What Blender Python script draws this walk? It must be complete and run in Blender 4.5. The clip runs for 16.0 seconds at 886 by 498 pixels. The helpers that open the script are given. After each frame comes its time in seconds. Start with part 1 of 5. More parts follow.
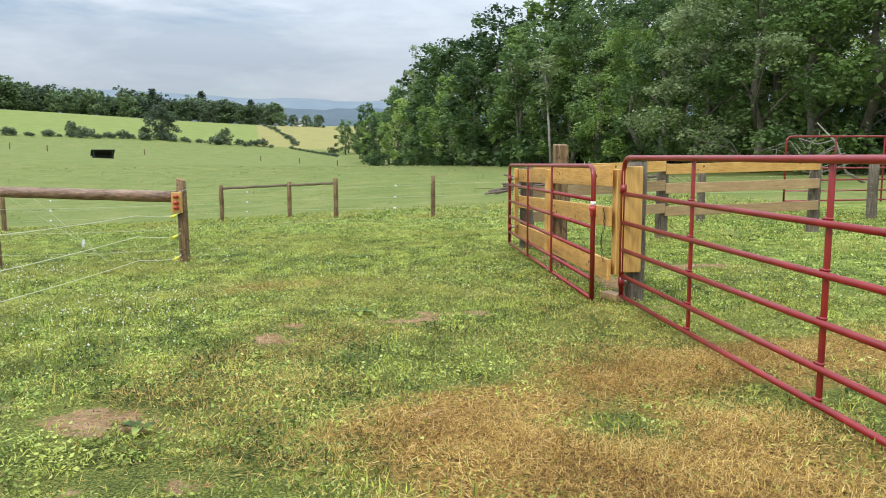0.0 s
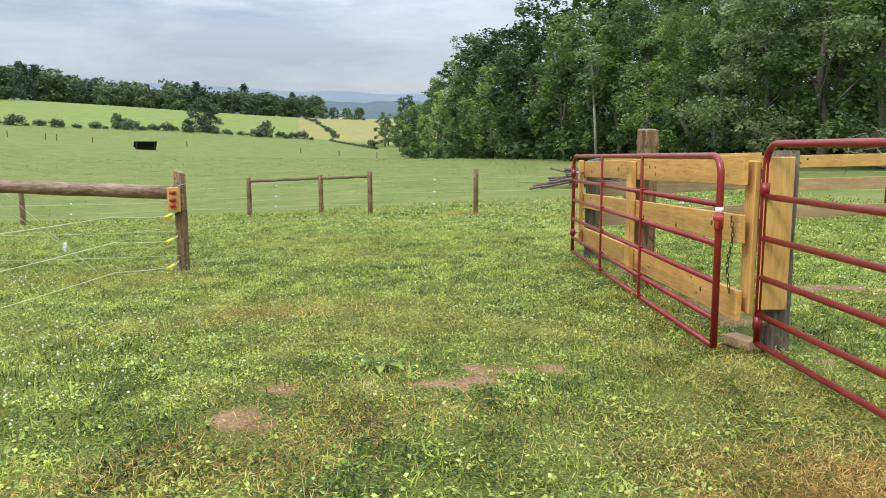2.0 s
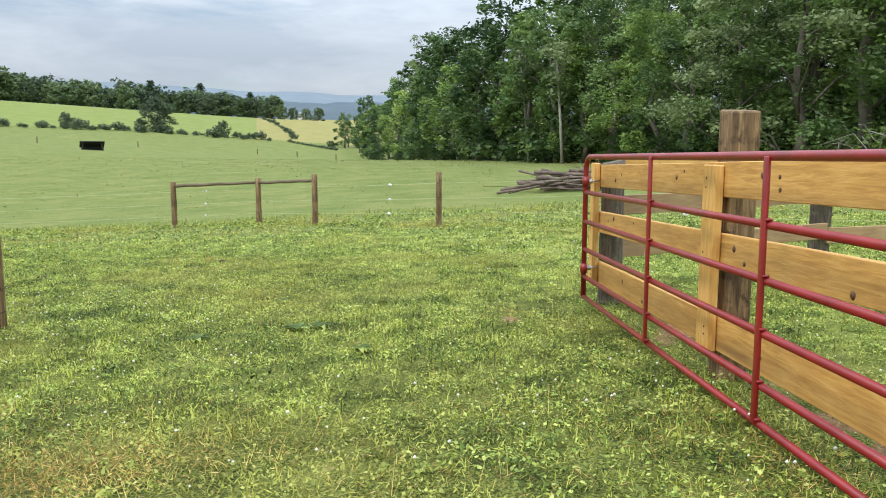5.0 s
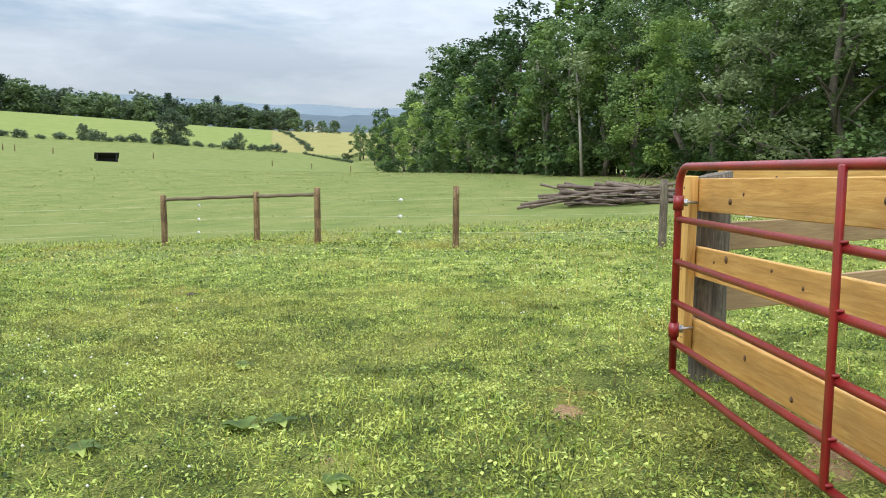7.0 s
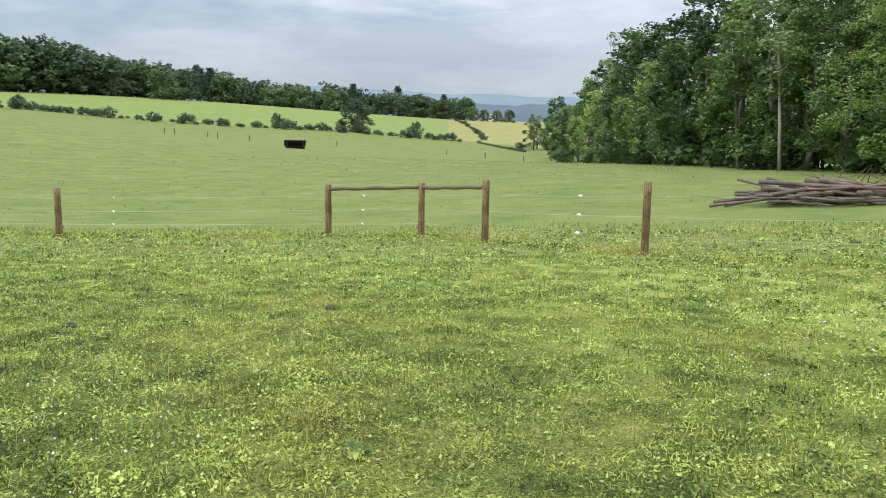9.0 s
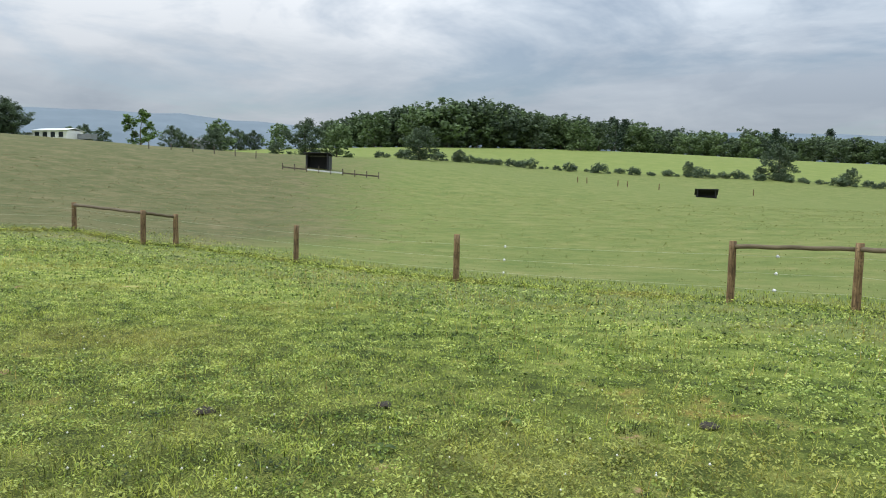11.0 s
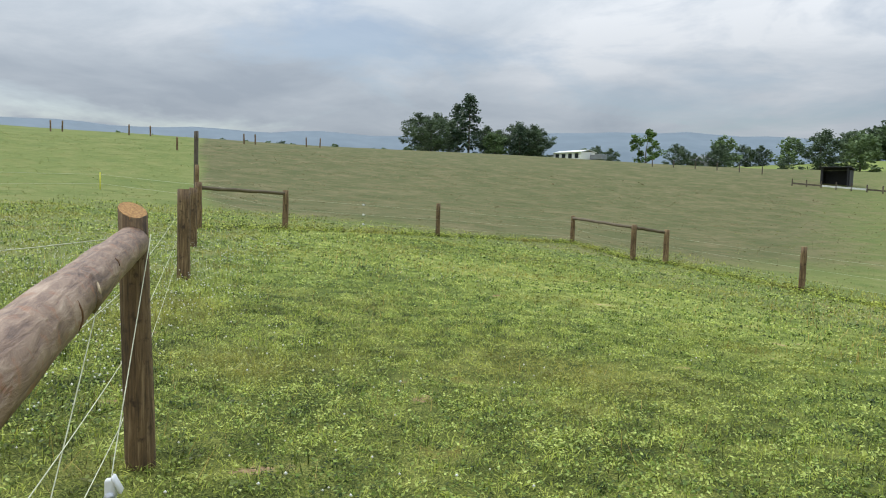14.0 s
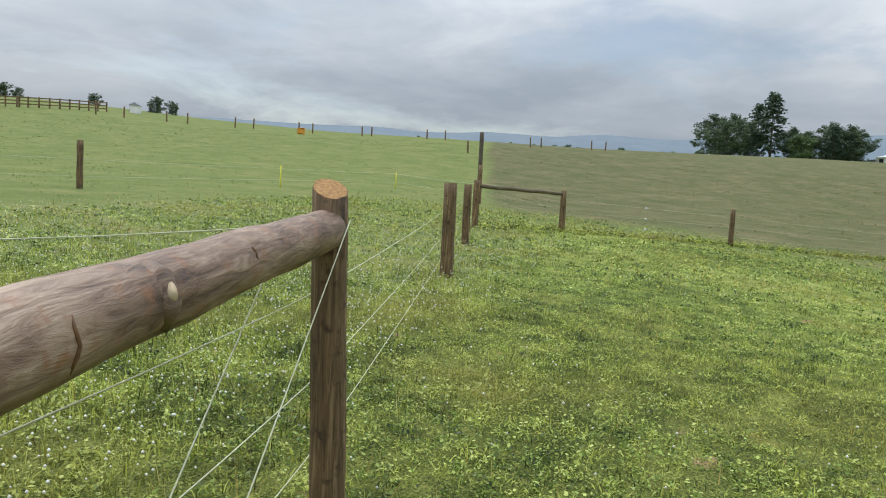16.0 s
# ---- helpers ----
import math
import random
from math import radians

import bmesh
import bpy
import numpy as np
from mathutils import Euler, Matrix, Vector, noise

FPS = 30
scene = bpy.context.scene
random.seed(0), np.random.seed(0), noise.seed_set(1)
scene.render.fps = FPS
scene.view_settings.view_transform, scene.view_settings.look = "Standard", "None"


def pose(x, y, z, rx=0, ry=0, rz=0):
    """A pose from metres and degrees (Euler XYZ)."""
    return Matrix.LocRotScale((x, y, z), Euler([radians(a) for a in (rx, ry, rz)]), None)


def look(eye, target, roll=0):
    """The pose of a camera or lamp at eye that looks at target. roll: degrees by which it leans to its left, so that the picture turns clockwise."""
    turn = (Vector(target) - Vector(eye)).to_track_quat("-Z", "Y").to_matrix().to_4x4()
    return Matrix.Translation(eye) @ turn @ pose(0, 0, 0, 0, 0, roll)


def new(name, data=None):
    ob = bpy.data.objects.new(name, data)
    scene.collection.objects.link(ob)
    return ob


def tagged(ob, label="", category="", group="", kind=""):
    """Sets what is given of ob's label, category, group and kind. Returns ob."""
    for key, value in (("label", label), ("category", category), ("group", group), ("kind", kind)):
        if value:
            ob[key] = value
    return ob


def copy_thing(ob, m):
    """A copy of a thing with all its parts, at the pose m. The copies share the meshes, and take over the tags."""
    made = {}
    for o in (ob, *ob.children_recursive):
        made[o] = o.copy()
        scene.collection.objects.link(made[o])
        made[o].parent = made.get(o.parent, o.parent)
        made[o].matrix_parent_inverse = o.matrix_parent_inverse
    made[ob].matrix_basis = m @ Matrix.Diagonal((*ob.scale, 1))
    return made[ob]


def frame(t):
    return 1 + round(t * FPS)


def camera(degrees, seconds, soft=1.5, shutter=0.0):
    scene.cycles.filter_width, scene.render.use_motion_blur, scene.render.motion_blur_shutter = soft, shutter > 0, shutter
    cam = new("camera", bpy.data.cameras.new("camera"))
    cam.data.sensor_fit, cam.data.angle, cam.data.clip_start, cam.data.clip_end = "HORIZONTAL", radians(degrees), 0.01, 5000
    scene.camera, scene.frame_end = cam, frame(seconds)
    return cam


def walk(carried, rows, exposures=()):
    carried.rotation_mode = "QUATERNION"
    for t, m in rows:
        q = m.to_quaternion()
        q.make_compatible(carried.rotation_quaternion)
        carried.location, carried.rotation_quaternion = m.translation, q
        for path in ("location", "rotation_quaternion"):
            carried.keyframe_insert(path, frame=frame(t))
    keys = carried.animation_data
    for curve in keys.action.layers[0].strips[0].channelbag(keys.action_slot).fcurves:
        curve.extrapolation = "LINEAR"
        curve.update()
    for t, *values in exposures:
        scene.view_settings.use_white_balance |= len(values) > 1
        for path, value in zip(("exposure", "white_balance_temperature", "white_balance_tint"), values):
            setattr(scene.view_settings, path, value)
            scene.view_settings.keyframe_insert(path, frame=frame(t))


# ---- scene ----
cam = camera(62.0, 16.0, 1.0)
PATH = [
    (0, (-1.74, -6.221, 1.328), (-1.605, -4.241, 1.076), -0.3),
    (0.5, (-1.726, -5.752, 1.309), (-1.605, -3.772, 1.053), -0.5),
    (1, (-1.684, -5.259, 1.278), (-1.589, -3.278, 1.019), -0.4),
    (1.5, (-1.707, -4.793, 1.27), (-1.65, -2.812, 1.007), -0.3),
    (2, (-1.726, -4.31, 1.276), (-1.696, -2.328, 1.006), -0.1),
    (2.5, (-1.675, -3.822, 1.278), (-1.644, -1.842, 0.997), 0.1),
    (3, (-1.687, -3.345, 1.244), (-1.636, -1.367, 0.951), 0.3),
    (3.5, (-1.644, -2.866, 1.262), (-1.563, -0.889, 0.968), 0.4),
    (4, (-1.586, -2.379, 1.271), (-1.475, -0.402, 0.99), 0.5),
    (4.2, (-1.589, -2.162, 1.235), (-1.47, -0.184, 0.96), 0.5),
    (6.3, (-1.524, -0.075, 1.245), (-1.376, 1.904, 0.996), -0.3),
    (6.5, (-1.495, 0.122, 1.254), (-1.361, 2.103, 1.017), 0.1),
    (7, (-1.508, 0.612, 1.196), (-1.413, 2.596, 0.964), 0.3),
    (7.5, (-1.509, 1.08, 1.188), (-1.469, 3.066, 0.953), 0.9),
    (8, (-1.527, 1.548, 1.203), (-1.568, 3.533, 0.96), 1.7),
    (8.2, (-1.566, 1.724, 1.184), (-1.651, 3.707, 0.932), 1.7),
    (10.3, (-1.88, 3.515, 1.248), (-2.869, 5.241, 1.045), 0.3),
    (10.5, (-2.005, 3.735, 1.239), (-3.092, 5.404, 1.054), 0.6),
    (11, (-2.104, 4.109, 1.23), (-3.424, 5.604, 1.075), 1.2),
    (11.5, (-2.281, 4.415, 1.213), (-3.814, 5.691, 1.073), 1.9),
    (12, (-2.574, 4.811, 1.194), (-4.279, 5.847, 1.055), 2.3),
    (12.5, (-2.78, 5.055, 1.185), (-4.602, 5.868, 1.044), 2.4),
    (13, (-3.044, 5.109, 1.135), (-4.934, 5.75, 0.996), 2.1),
    (13.5, (-3.355, 5.157, 1.155), (-5.286, 5.661, 1.015), 1.9),
    (14, (-3.601, 5.266, 1.12), (-5.559, 5.65, 0.979), 1.7),
    (14.5, (-3.837, 5.294, 1.109), (-5.818, 5.532, 0.962), 1.8),
    (15, (-4.121, 5.331, 1.099), (-6.114, 5.39, 0.943), 2.2),
    (15.5, (-4.401, 5.365, 1.075), (-6.39, 5.226, 0.913), 2.6),
    (16, (-4.695, 5.416, 1.033), (-6.656, 5.052, 0.872), 3.0),
]
walk(cam, [(t, look(eye, target, roll)) for t, eye, target, roll in PATH],
     [(0, 0.33), (3, 0.33), (6.5, 0.42), (8, 0.42), (10.3, 0.03), (13, -0.08), (16, -0.12)])

# ---- world, sun, exposure ----
def build_world():
    w = bpy.data.worlds.new("overcast_sky")
    scene.world = w
    w.use_nodes = True
    nt = w.node_tree
    nt.nodes.clear()
    N, L = nt.nodes.new, nt.links.new
    out = N("ShaderNodeOutputWorld")
    sky = N("ShaderNodeTexSky")
    sky.sky_type = "NISHITA"
    sky.sun_disc = False
    sky.sun_elevation, sky.sun_rotation = radians(48), radians(SUN_AZ)
    bg1 = N("ShaderNodeBackground")
    bg1.inputs[1].default_value = 0.10
    L(sky.outputs[0], bg1.inputs[0])
    tc = N("ShaderNodeTexCoord")
    sep = N("ShaderNodeSeparateXYZ")
    L(tc.outputs["Generated"], sep.inputs[0])
    # clouds lie in a flat layer: divide the direction by its height
    def mth(op, a, b=None, clamp=False):
        n = N("ShaderNodeMath")
        n.operation, n.use_clamp = op, clamp
        for k, v in enumerate((a, b)):
            if v is None:
                continue
            if isinstance(v, (int, float)):
                n.inputs[k].default_value = v
            else:
                L(v, n.inputs[k])
        return n.outputs[0]
    up = mth("MAXIMUM", sep.outputs[2], 0.0)
    den = mth("ADD", up, 0.16)
    cu, cv = mth("DIVIDE", sep.outputs[0], den), mth("DIVIDE", sep.outputs[1], den)
    com = N("ShaderNodeCombineXYZ")
    L(cu, com.inputs[0]), L(cv, com.inputs[1]), L(mth("MULTIPLY", up, 3.0), com.inputs[2])
    def fbm(scale, detail, rough, off):
        mp = N("ShaderNodeMapping")
        mp.inputs["Location"].default_value = off
        L(com.outputs[0], mp.inputs[0])
        n = N("ShaderNodeTexNoise")
        n.inputs["Scale"].default_value = scale
        n.inputs["Detail"].default_value = detail
        n.inputs["Roughness"].default_value = rough
        n.inputs["Distortion"].default_value = 0.4
        L(mp.outputs[0], n.inputs["Vector"])
        return n.outputs["Fac"]
    big, small = fbm(0.42, 5, 0.5, (3.1, 0.7, 0)), fbm(1.6, 8, 0.6, (1.2, 4.4, 2.0))
    mixed = mth("ADD", mth("MULTIPLY", big, 0.68), mth("MULTIPLY", small, 0.32))
    ramp = N("ShaderNodeValToRGB")
    e = ramp.color_ramp.elements
    e[0].position, e[0].color = 0.40, (0.45, 0.52, 0.61, 1)
    e[1].position, e[1].color = 0.61, (0.86, 0.905, 0.96, 1)
    m = e.new(0.5)
    m.color = (0.62, 0.69, 0.77, 1)
    L(mixed, ramp.inputs[0])
    # the veil of mist low over the hills
    veil = mth("POWER", mth("SUBTRACT", 1.0, mth("MULTIPLY", up, 4.2), True), 1.6)
    vm = N("ShaderNodeMix")
    vm.data_type = "RGBA"
    L(mth("MULTIPLY", veil, 0.85), vm.inputs["Factor"])
    L(ramp.outputs[0], vm.inputs[6])
    vm.inputs[7].default_value = (0.47, 0.54, 0.63, 1)
    bg2 = N("ShaderNodeBackground")
    L(vm.outputs[2], bg2.inputs[0])
    # an overcast sky is about three times as bright overhead as at the horizon
    # and brighter on the side where the sun stands behind the cloud
    sunward = mth("ADD", mth("MULTIPLY", sep.outputs[0], math.sin(radians(SUN_AZ))), mth("MULTIPLY", sep.outputs[1], math.cos(radians(SUN_AZ))))
    # the cloud is thinner and whiter towards the north
    thin = mth("MULTIPLY", mth("MULTIPLY", mth("SUBTRACT", sep.outputs[1], 0.55), 2.2, True), mth("MULTIPLY", mth("SUBTRACT", up, 0.03), 6.0, True))
    glow = mth("ADD", mth("ADD", mth("MULTIPLY", sunward, 0.06), 1.0), mth("MULTIPLY", thin, 0.30))
    L(mth("MULTIPLY", mth("ADD", mth("MULTIPLY", mth("POWER", up, 1.6), CLOUD_ZENITH), CLOUD_LOW), glow), bg2.inputs[1])
    mixs = N("ShaderNodeMixShader")
    gap = N("ShaderNodeValToRGB")
    g0, g1 = gap.color_ramp.elements
    g0.position, g0.color, g1.position, g1.color = 0.50, (0.97, 0.97, 0.97, 1), 0.66, (0.35, 0.35, 0.35, 1)
    L(fbm(0.95, 6, 0.6, (7.3, 2.2, 5.0)), gap.inputs[0])
    L(gap.outputs[0], mixs.inputs[0])
    L(bg1.outputs[0], mixs.inputs[1]), L(bg2.outputs[0], mixs.inputs[2]), L(mixs.outputs[0], out.inputs[0])


SUN_AZ = 232.0
CLOUD_LOW, CLOUD_ZENITH = 0.66, 3.6
build_world()
sun = new("sun", bpy.data.lights.new("sun", "SUN"))
sun.data.energy, sun.data.angle, sun.data.color = 1.5, radians(14), (1.0, 0.96, 0.9)
sun.matrix_world = look((0, 0, 60), (60 * math.sin(radians(SUN_AZ + 180)) * 0.9, 60 * math.cos(radians(SUN_AZ + 180)) * 0.9, 0))

# ---- materials ----
def shade(name, rough=0.8, metal=0.0):
    m = bpy.data.materials.new(name)
    m.use_nodes = True
    b = m.node_tree.nodes["Principled BSDF"]
    b.inputs["Roughness"].default_value = rough
    b.inputs["Metallic"].default_value = metal
    return m, m.node_tree, b


def node(nt, kind, **sets):
    n = nt.nodes.new(kind)
    for k, v in sets.items():
        n.inputs[k].default_value = v
    return n


def ramp_node(nt, fac, stops):
    r = nt.nodes.new("ShaderNodeValToRGB")
    el = r.color_ramp.elements
    while len(el) < len(stops):
        el.new(0.5)
    for e, (p, c) in zip(el, stops):
        e.position, e.color = p, (*c, 1)
    nt.links.new(fac, r.inputs[0])
    return r.outputs[0]


def mixc(nt, fac, a, b, mode="MIX"):
    n = nt.nodes.new("ShaderNodeMix")
    n.data_type, n.blend_type = "RGBA", mode
    for key, v in (("Factor", fac), (6, a), (7, b)):
        if isinstance(v, (int, float)):
            n.inputs[key].default_value = v
        elif isinstance(v, tuple):
            n.inputs[key].default_value = (*v, 1)
        else:
            nt.links.new(v, n.inputs[key])
    return n.outputs[2]


def calc(nt, op, a, b=0.0, clamp=False):
    n = nt.nodes.new("ShaderNodeMath")
    n.operation, n.use_clamp = op, clamp
    for k, v in enumerate((a, b)):
        if isinstance(v, (int, float)):
            n.inputs[k].default_value = v
        else:
            nt.links.new(v, n.inputs[k])
    return n.outputs[0]


def coords(nt, scale=(1, 1, 1), which="Object"):
    tc = nt.nodes.new("ShaderNodeTexCoord")
    mp = node(nt, "ShaderNodeMapping", Scale=scale)
    nt.links.new(tc.outputs[which], mp.inputs[0])
    return mp.outputs[0]


def noise_fac(nt, vec, scale, detail=4, rough=0.55, distort=0.0):
    n = node(nt, "ShaderNodeTexNoise", Scale=scale, Detail=detail, Roughness=rough, Distortion=distort)
    nt.links.new(vec, n.inputs["Vector"])
    return n.outputs["Fac"]


def bumped(nt, b, height, strength, distance):
    n = node(nt, "ShaderNodeBump", Strength=strength, Distance=distance)
    nt.links.new(height, n.inputs["Height"])
    nt.links.new(n.outputs[0], b.inputs["Normal"])


def wood(name, stops, stretch, rough=0.75, bump=0.5, spots=None, knots=0.0):
    """Grained wood; stretch squeezes the grain along one axis."""
    m, nt, b = shade(name, rough)
    rnd = nt.nodes.new("ShaderNodeObjectInfo").outputs["Random"]
    v = coords(nt, stretch)
    off = nt.nodes.new("ShaderNodeVectorMath")
    nt.links.new(v, off.inputs[0])
    shift = nt.nodes.new("ShaderNodeCombineXYZ")
    for k in range(3):
        nt.links.new(calc(nt, "MULTIPLY", rnd, 37.0 + 11 * k), shift.inputs[k])
    nt.links.new(shift.outputs[0], off.inputs[1])
    g = noise_fac(nt, off.outputs[0], 9.0, 8, 0.65, 0.6)
    big = noise_fac(nt, coords(nt), 2.2, 3)
    mixv = calc(nt, "ADD", calc(nt, "MULTIPLY", g, 0.65), calc(nt, "MULTIPLY", big, 0.35))
    col = ramp_node(nt, mixv, stops)
    if spots:
        sp = noise_fac(nt, coords(nt), 17.0, 5, 0.6)
        col = mixc(nt, ramp_node(nt, sp, [(0.55, (0, 0, 0)), (0.68, (1, 1, 1))]), col, spots)
    if knots:
        vo = node(nt, "ShaderNodeTexVoronoi", Scale=knots)
        nt.links.new(off.outputs[0], vo.inputs["Vector"])
        col = mixc(nt, ramp_node(nt, vo.outputs["Distance"], [(0.05, (0.85, 0.85, 0.85)), (0.14, (0, 0, 0))]), col, (0.16, 0.075, 0.03))
    tint = calc(nt, "ADD", calc(nt, "MULTIPLY", rnd, 0.3), 0.85)
    comb = nt.nodes.new("ShaderNodeCombineXYZ")
    for k in range(3):
        nt.links.new(tint, comb.inputs[k])
    nt.links.new(mixc(nt, 1.0, col, comb.outputs[0], "MULTIPLY"), b.inputs["Base Color"])
    bumped(nt, b, g, bump, 0.01)
    return m


def plain(name, c1, c2, rough=0.6, metal=0.0, scale=12.0, bump=0.15):
    m, nt, b = shade(name, rough, metal)
    f = noise_fac(nt, coords(nt), scale, 6)
    nt.links.new(ramp_node(nt, f, [(0.35, c1), (0.65, c2)]), b.inputs["Base Color"])
    nt.links.new(calc(nt, "ADD", calc(nt, "MULTIPLY", f, 0.3), rough - 0.15), b.inputs["Roughness"])
    bumped(nt, b, f, bump, 0.004)
    return m


def foliage(name, stops, through_light=0.35, rough=0.55, patch=None, patch_scale=1.2, tree_tone=0.25, leaf_tone=0.38, patch_gain=1.2):
    """Leaves: the shade varies from leaf to leaf, from plant to plant and in loose patches."""
    m, nt, b = shade(name, rough)
    rnd = nt.nodes.new("ShaderNodeNewGeometry").outputs["Random Per Island"]
    obj = nt.nodes.new("ShaderNodeObjectInfo").outputs["Random"]
    pat = noise_fac(nt, coords(nt), patch_scale, 3)
    f = calc(nt, "ADD", calc(nt, "ADD", calc(nt, "MULTIPLY", rnd, leaf_tone), calc(nt, "MULTIPLY", obj, tree_tone)), calc(nt, "SUBTRACT", calc(nt, "MULTIPLY", pat, patch_gain), 0.5 * (patch_gain - 1.0) + 0.5 * (leaf_tone + tree_tone)))
    col = ramp_node(nt, f, stops)
    if patch:
        col = mixc(nt, ramp_node(nt, noise_fac(nt, coords(nt), 0.45, 4, 0.6), [(0.47, (0, 0, 0)), (0.66, (0.6, 0.6, 0.6))]), col, patch)
    nt.links.new(col, b.inputs["Base Color"])
    b.inputs["Specular IOR Level"].default_value = 0.25
    t = nt.nodes.new("ShaderNodeBsdfTranslucent")
    nt.links.new(col, t.inputs[0])
    mx = nt.nodes.new("ShaderNodeMixShader")
    mx.inputs[0].default_value = through_light
    nt.links.new(b.outputs[0], mx.inputs[1]), nt.links.new(t.outputs[0], mx.inputs[2])
    nt.links.new(mx.outputs[0], nt.nodes["Material Output"].inputs[0])
    return m


def red_paint():
    m, nt, b = shade("red_enamel", 0.32)
    v = coords(nt)
    big = noise_fac(nt, v, 5.0, 5)
    fine = noise_fac(nt, v, 60.0, 3)
    col = ramp_node(nt, big, [(0.3, (0.17, 0.009, 0.010)), (0.7, (0.28, 0.016, 0.016))])
    chip = ramp_node(nt, fine, [(0.69, (0, 0, 0)), (0.73, (1, 1, 1))])
    nt.links.new(mixc(nt, chip, col, (0.10, 0.05, 0.04)), b.inputs["Base Color"])
    nt.links.new(calc(nt, "ADD", calc(nt, "MULTIPLY", fine, 0.25), 0.26), b.inputs["Roughness"])
    b.inputs["Coat Weight"].default_value = 0.12
    bumped(nt, b, fine, 0.08, 0.002)
    return m


def ground_material():
    m, nt, b = shade("pasture_ground", 0.95)
    def att(n):
        a = nt.nodes.new("ShaderNodeAttribute")
        a.attribute_name = n
        return a.outputs["Fac"]
    v = coords(nt)
    fine, mid, wide = noise_fac(nt, v, 46.0, 7, 0.75), noise_fac(nt, v, 2.3, 6, 0.62), noise_fac(nt, v, 0.16, 5, 0.6)
    streak = noise_fac(nt, v, 0.28, 8, 0.7)
    clump = noise_fac(nt, v, 0.9, 8, 0.75)
    mixn = calc(nt, "ADD", calc(nt, "ADD", calc(nt, "MULTIPLY", fine, 0.4), calc(nt, "MULTIPLY", mid, 0.35)), calc(nt, "MULTIPLY", wide, 0.25))
    grass = ramp_node(nt, mixn, [(0.41, (0.03, 0.045, 0.012)), (0.5, (0.155, 0.20, 0.038)), (0.59, (0.37, 0.38, 0.11))])
    rough_mix = calc(nt, "ADD", calc(nt, "MULTIPLY", streak, 0.5), calc(nt, "MULTIPLY", clump, 0.5))
    far = ramp_node(nt, rough_mix, [(0.36, (0.10, 0.14, 0.036)), (0.5, (0.155, 0.185, 0.053)), (0.64, (0.235, 0.225, 0.085))])
    seed = ramp_node(nt, rough_mix, [(0.36, (0.07, 0.09, 0.030)), (0.5, (0.12, 0.12, 0.05)), (0.64, (0.20, 0.165, 0.085))])
    mown = ramp_node(nt, wide, [(0.3, (0.155, 0.20, 0.05)), (0.7, (0.21, 0.24, 0.07))])
    hay = ramp_node(nt, wide, [(0.3, (0.22, 0.205, 0.07)), (0.7, (0.29, 0.26, 0.095))])
    straw = ramp_node(nt, fine, [(0.40, (0.07, 0.036, 0.012)), (0.6, (0.45, 0.28, 0.08))])
    soil = ramp_node(nt, mixn, [(0.40, (0.075, 0.042, 0.022)), (0.5, (0.24, 0.145, 0.075)), (0.60, (0.46, 0.31, 0.18))])
    def soft(name, w=0.5, lo=0.42, hi=0.58, tex=None):
        f = calc(nt, "ADD", att(name), calc(nt, "MULTIPLY", calc(nt, "SUBTRACT", tex or mid, 0.5), w))
        return ramp_node(nt, f, [(lo, (0, 0, 0)), (hi, (1, 1, 1))])
    col = mixc(nt, soft("meadow", 0.8, 0.3, 0.7, wide), grass, far)
    col = mixc(nt, soft("seedheads", 0.8, 0.25, 0.75, streak), col, seed)
    col = mixc(nt, soft("mown", 0.05), col, mown)
    col = mixc(nt, soft("hay", 0.05), col, hay)
    # grass litter near the walk, its colour darkened for shade between the blades
    litter = noise_fac(nt, v, 75.0, 6, 0.75)
    col = mixc(nt, soft("shaded_thatch", 0.3, 0.2, 0.8), col, ramp_node(nt, calc(nt, "ADD", calc(nt, "MULTIPLY", litter, 0.7), calc(nt, "MULTIPLY", mid, 0.3)), [(0.41, (0.022, 0.030, 0.008)), (0.5, (0.12, 0.145, 0.032)), (0.59, (0.31, 0.31, 0.085))]))
    col = mixc(nt, soft("straw", 1.8, 0.4, 0.8), col, straw)
    col = mixc(nt, soft("soil", 4.6, 0.8, 1.1), col, soil)
    nt.links.new(col, b.inputs["Base Color"])
    b.inputs["Specular IOR Level"].default_value = 0.1
    bumped(nt, b, calc(nt, "ADD", mixn, clump), 1.0, 0.035)
    return m


M_RED = red_paint()
M_PINE = wood("fresh_pine_board", [(0.3, (0.30, 0.16, 0.05)), (0.5, (0.50, 0.29, 0.10)), (0.7, (0.66, 0.42, 0.17))], (6, 0.5, 6), 0.65, 0.25, knots=0.35)
M_PINE_UP = wood("fresh_pine_upright", [(0.3, (0.36, 0.18, 0.042)), (0.5, (0.58, 0.325, 0.088)), (0.7, (0.72, 0.46, 0.16))], (6, 6, 0.5), 0.65, 0.25, knots=0.35)
M_PINE_X = wood("weathered_pine_board", [(0.3, (0.20, 0.12, 0.06)), (0.5, (0.34, 0.22, 0.11)), (0.7, (0.48, 0.33, 0.17))], (0.5, 6, 6), 0.7, 0.25, knots=0.35)
M_GREY = wood("grey_weathered_post", [(0.34, (0.035, 0.026, 0.018)), (0.5, (0.115, 0.09, 0.066)), (0.66, (0.24, 0.20, 0.155))], (7, 7, 0.5), 0.9, 0.9, spots=(0.15, 0.14, 0.09))
M_POST = wood("treated_round_post", [(0.36, (0.03, 0.018, 0.008)), (0.5, (0.17, 0.102, 0.045)), (0.64, (0.38, 0.265, 0.135))], (5.5, 5.5, 0.35), 0.75, 1.0, spots=(0.055, 0.03, 0.014))
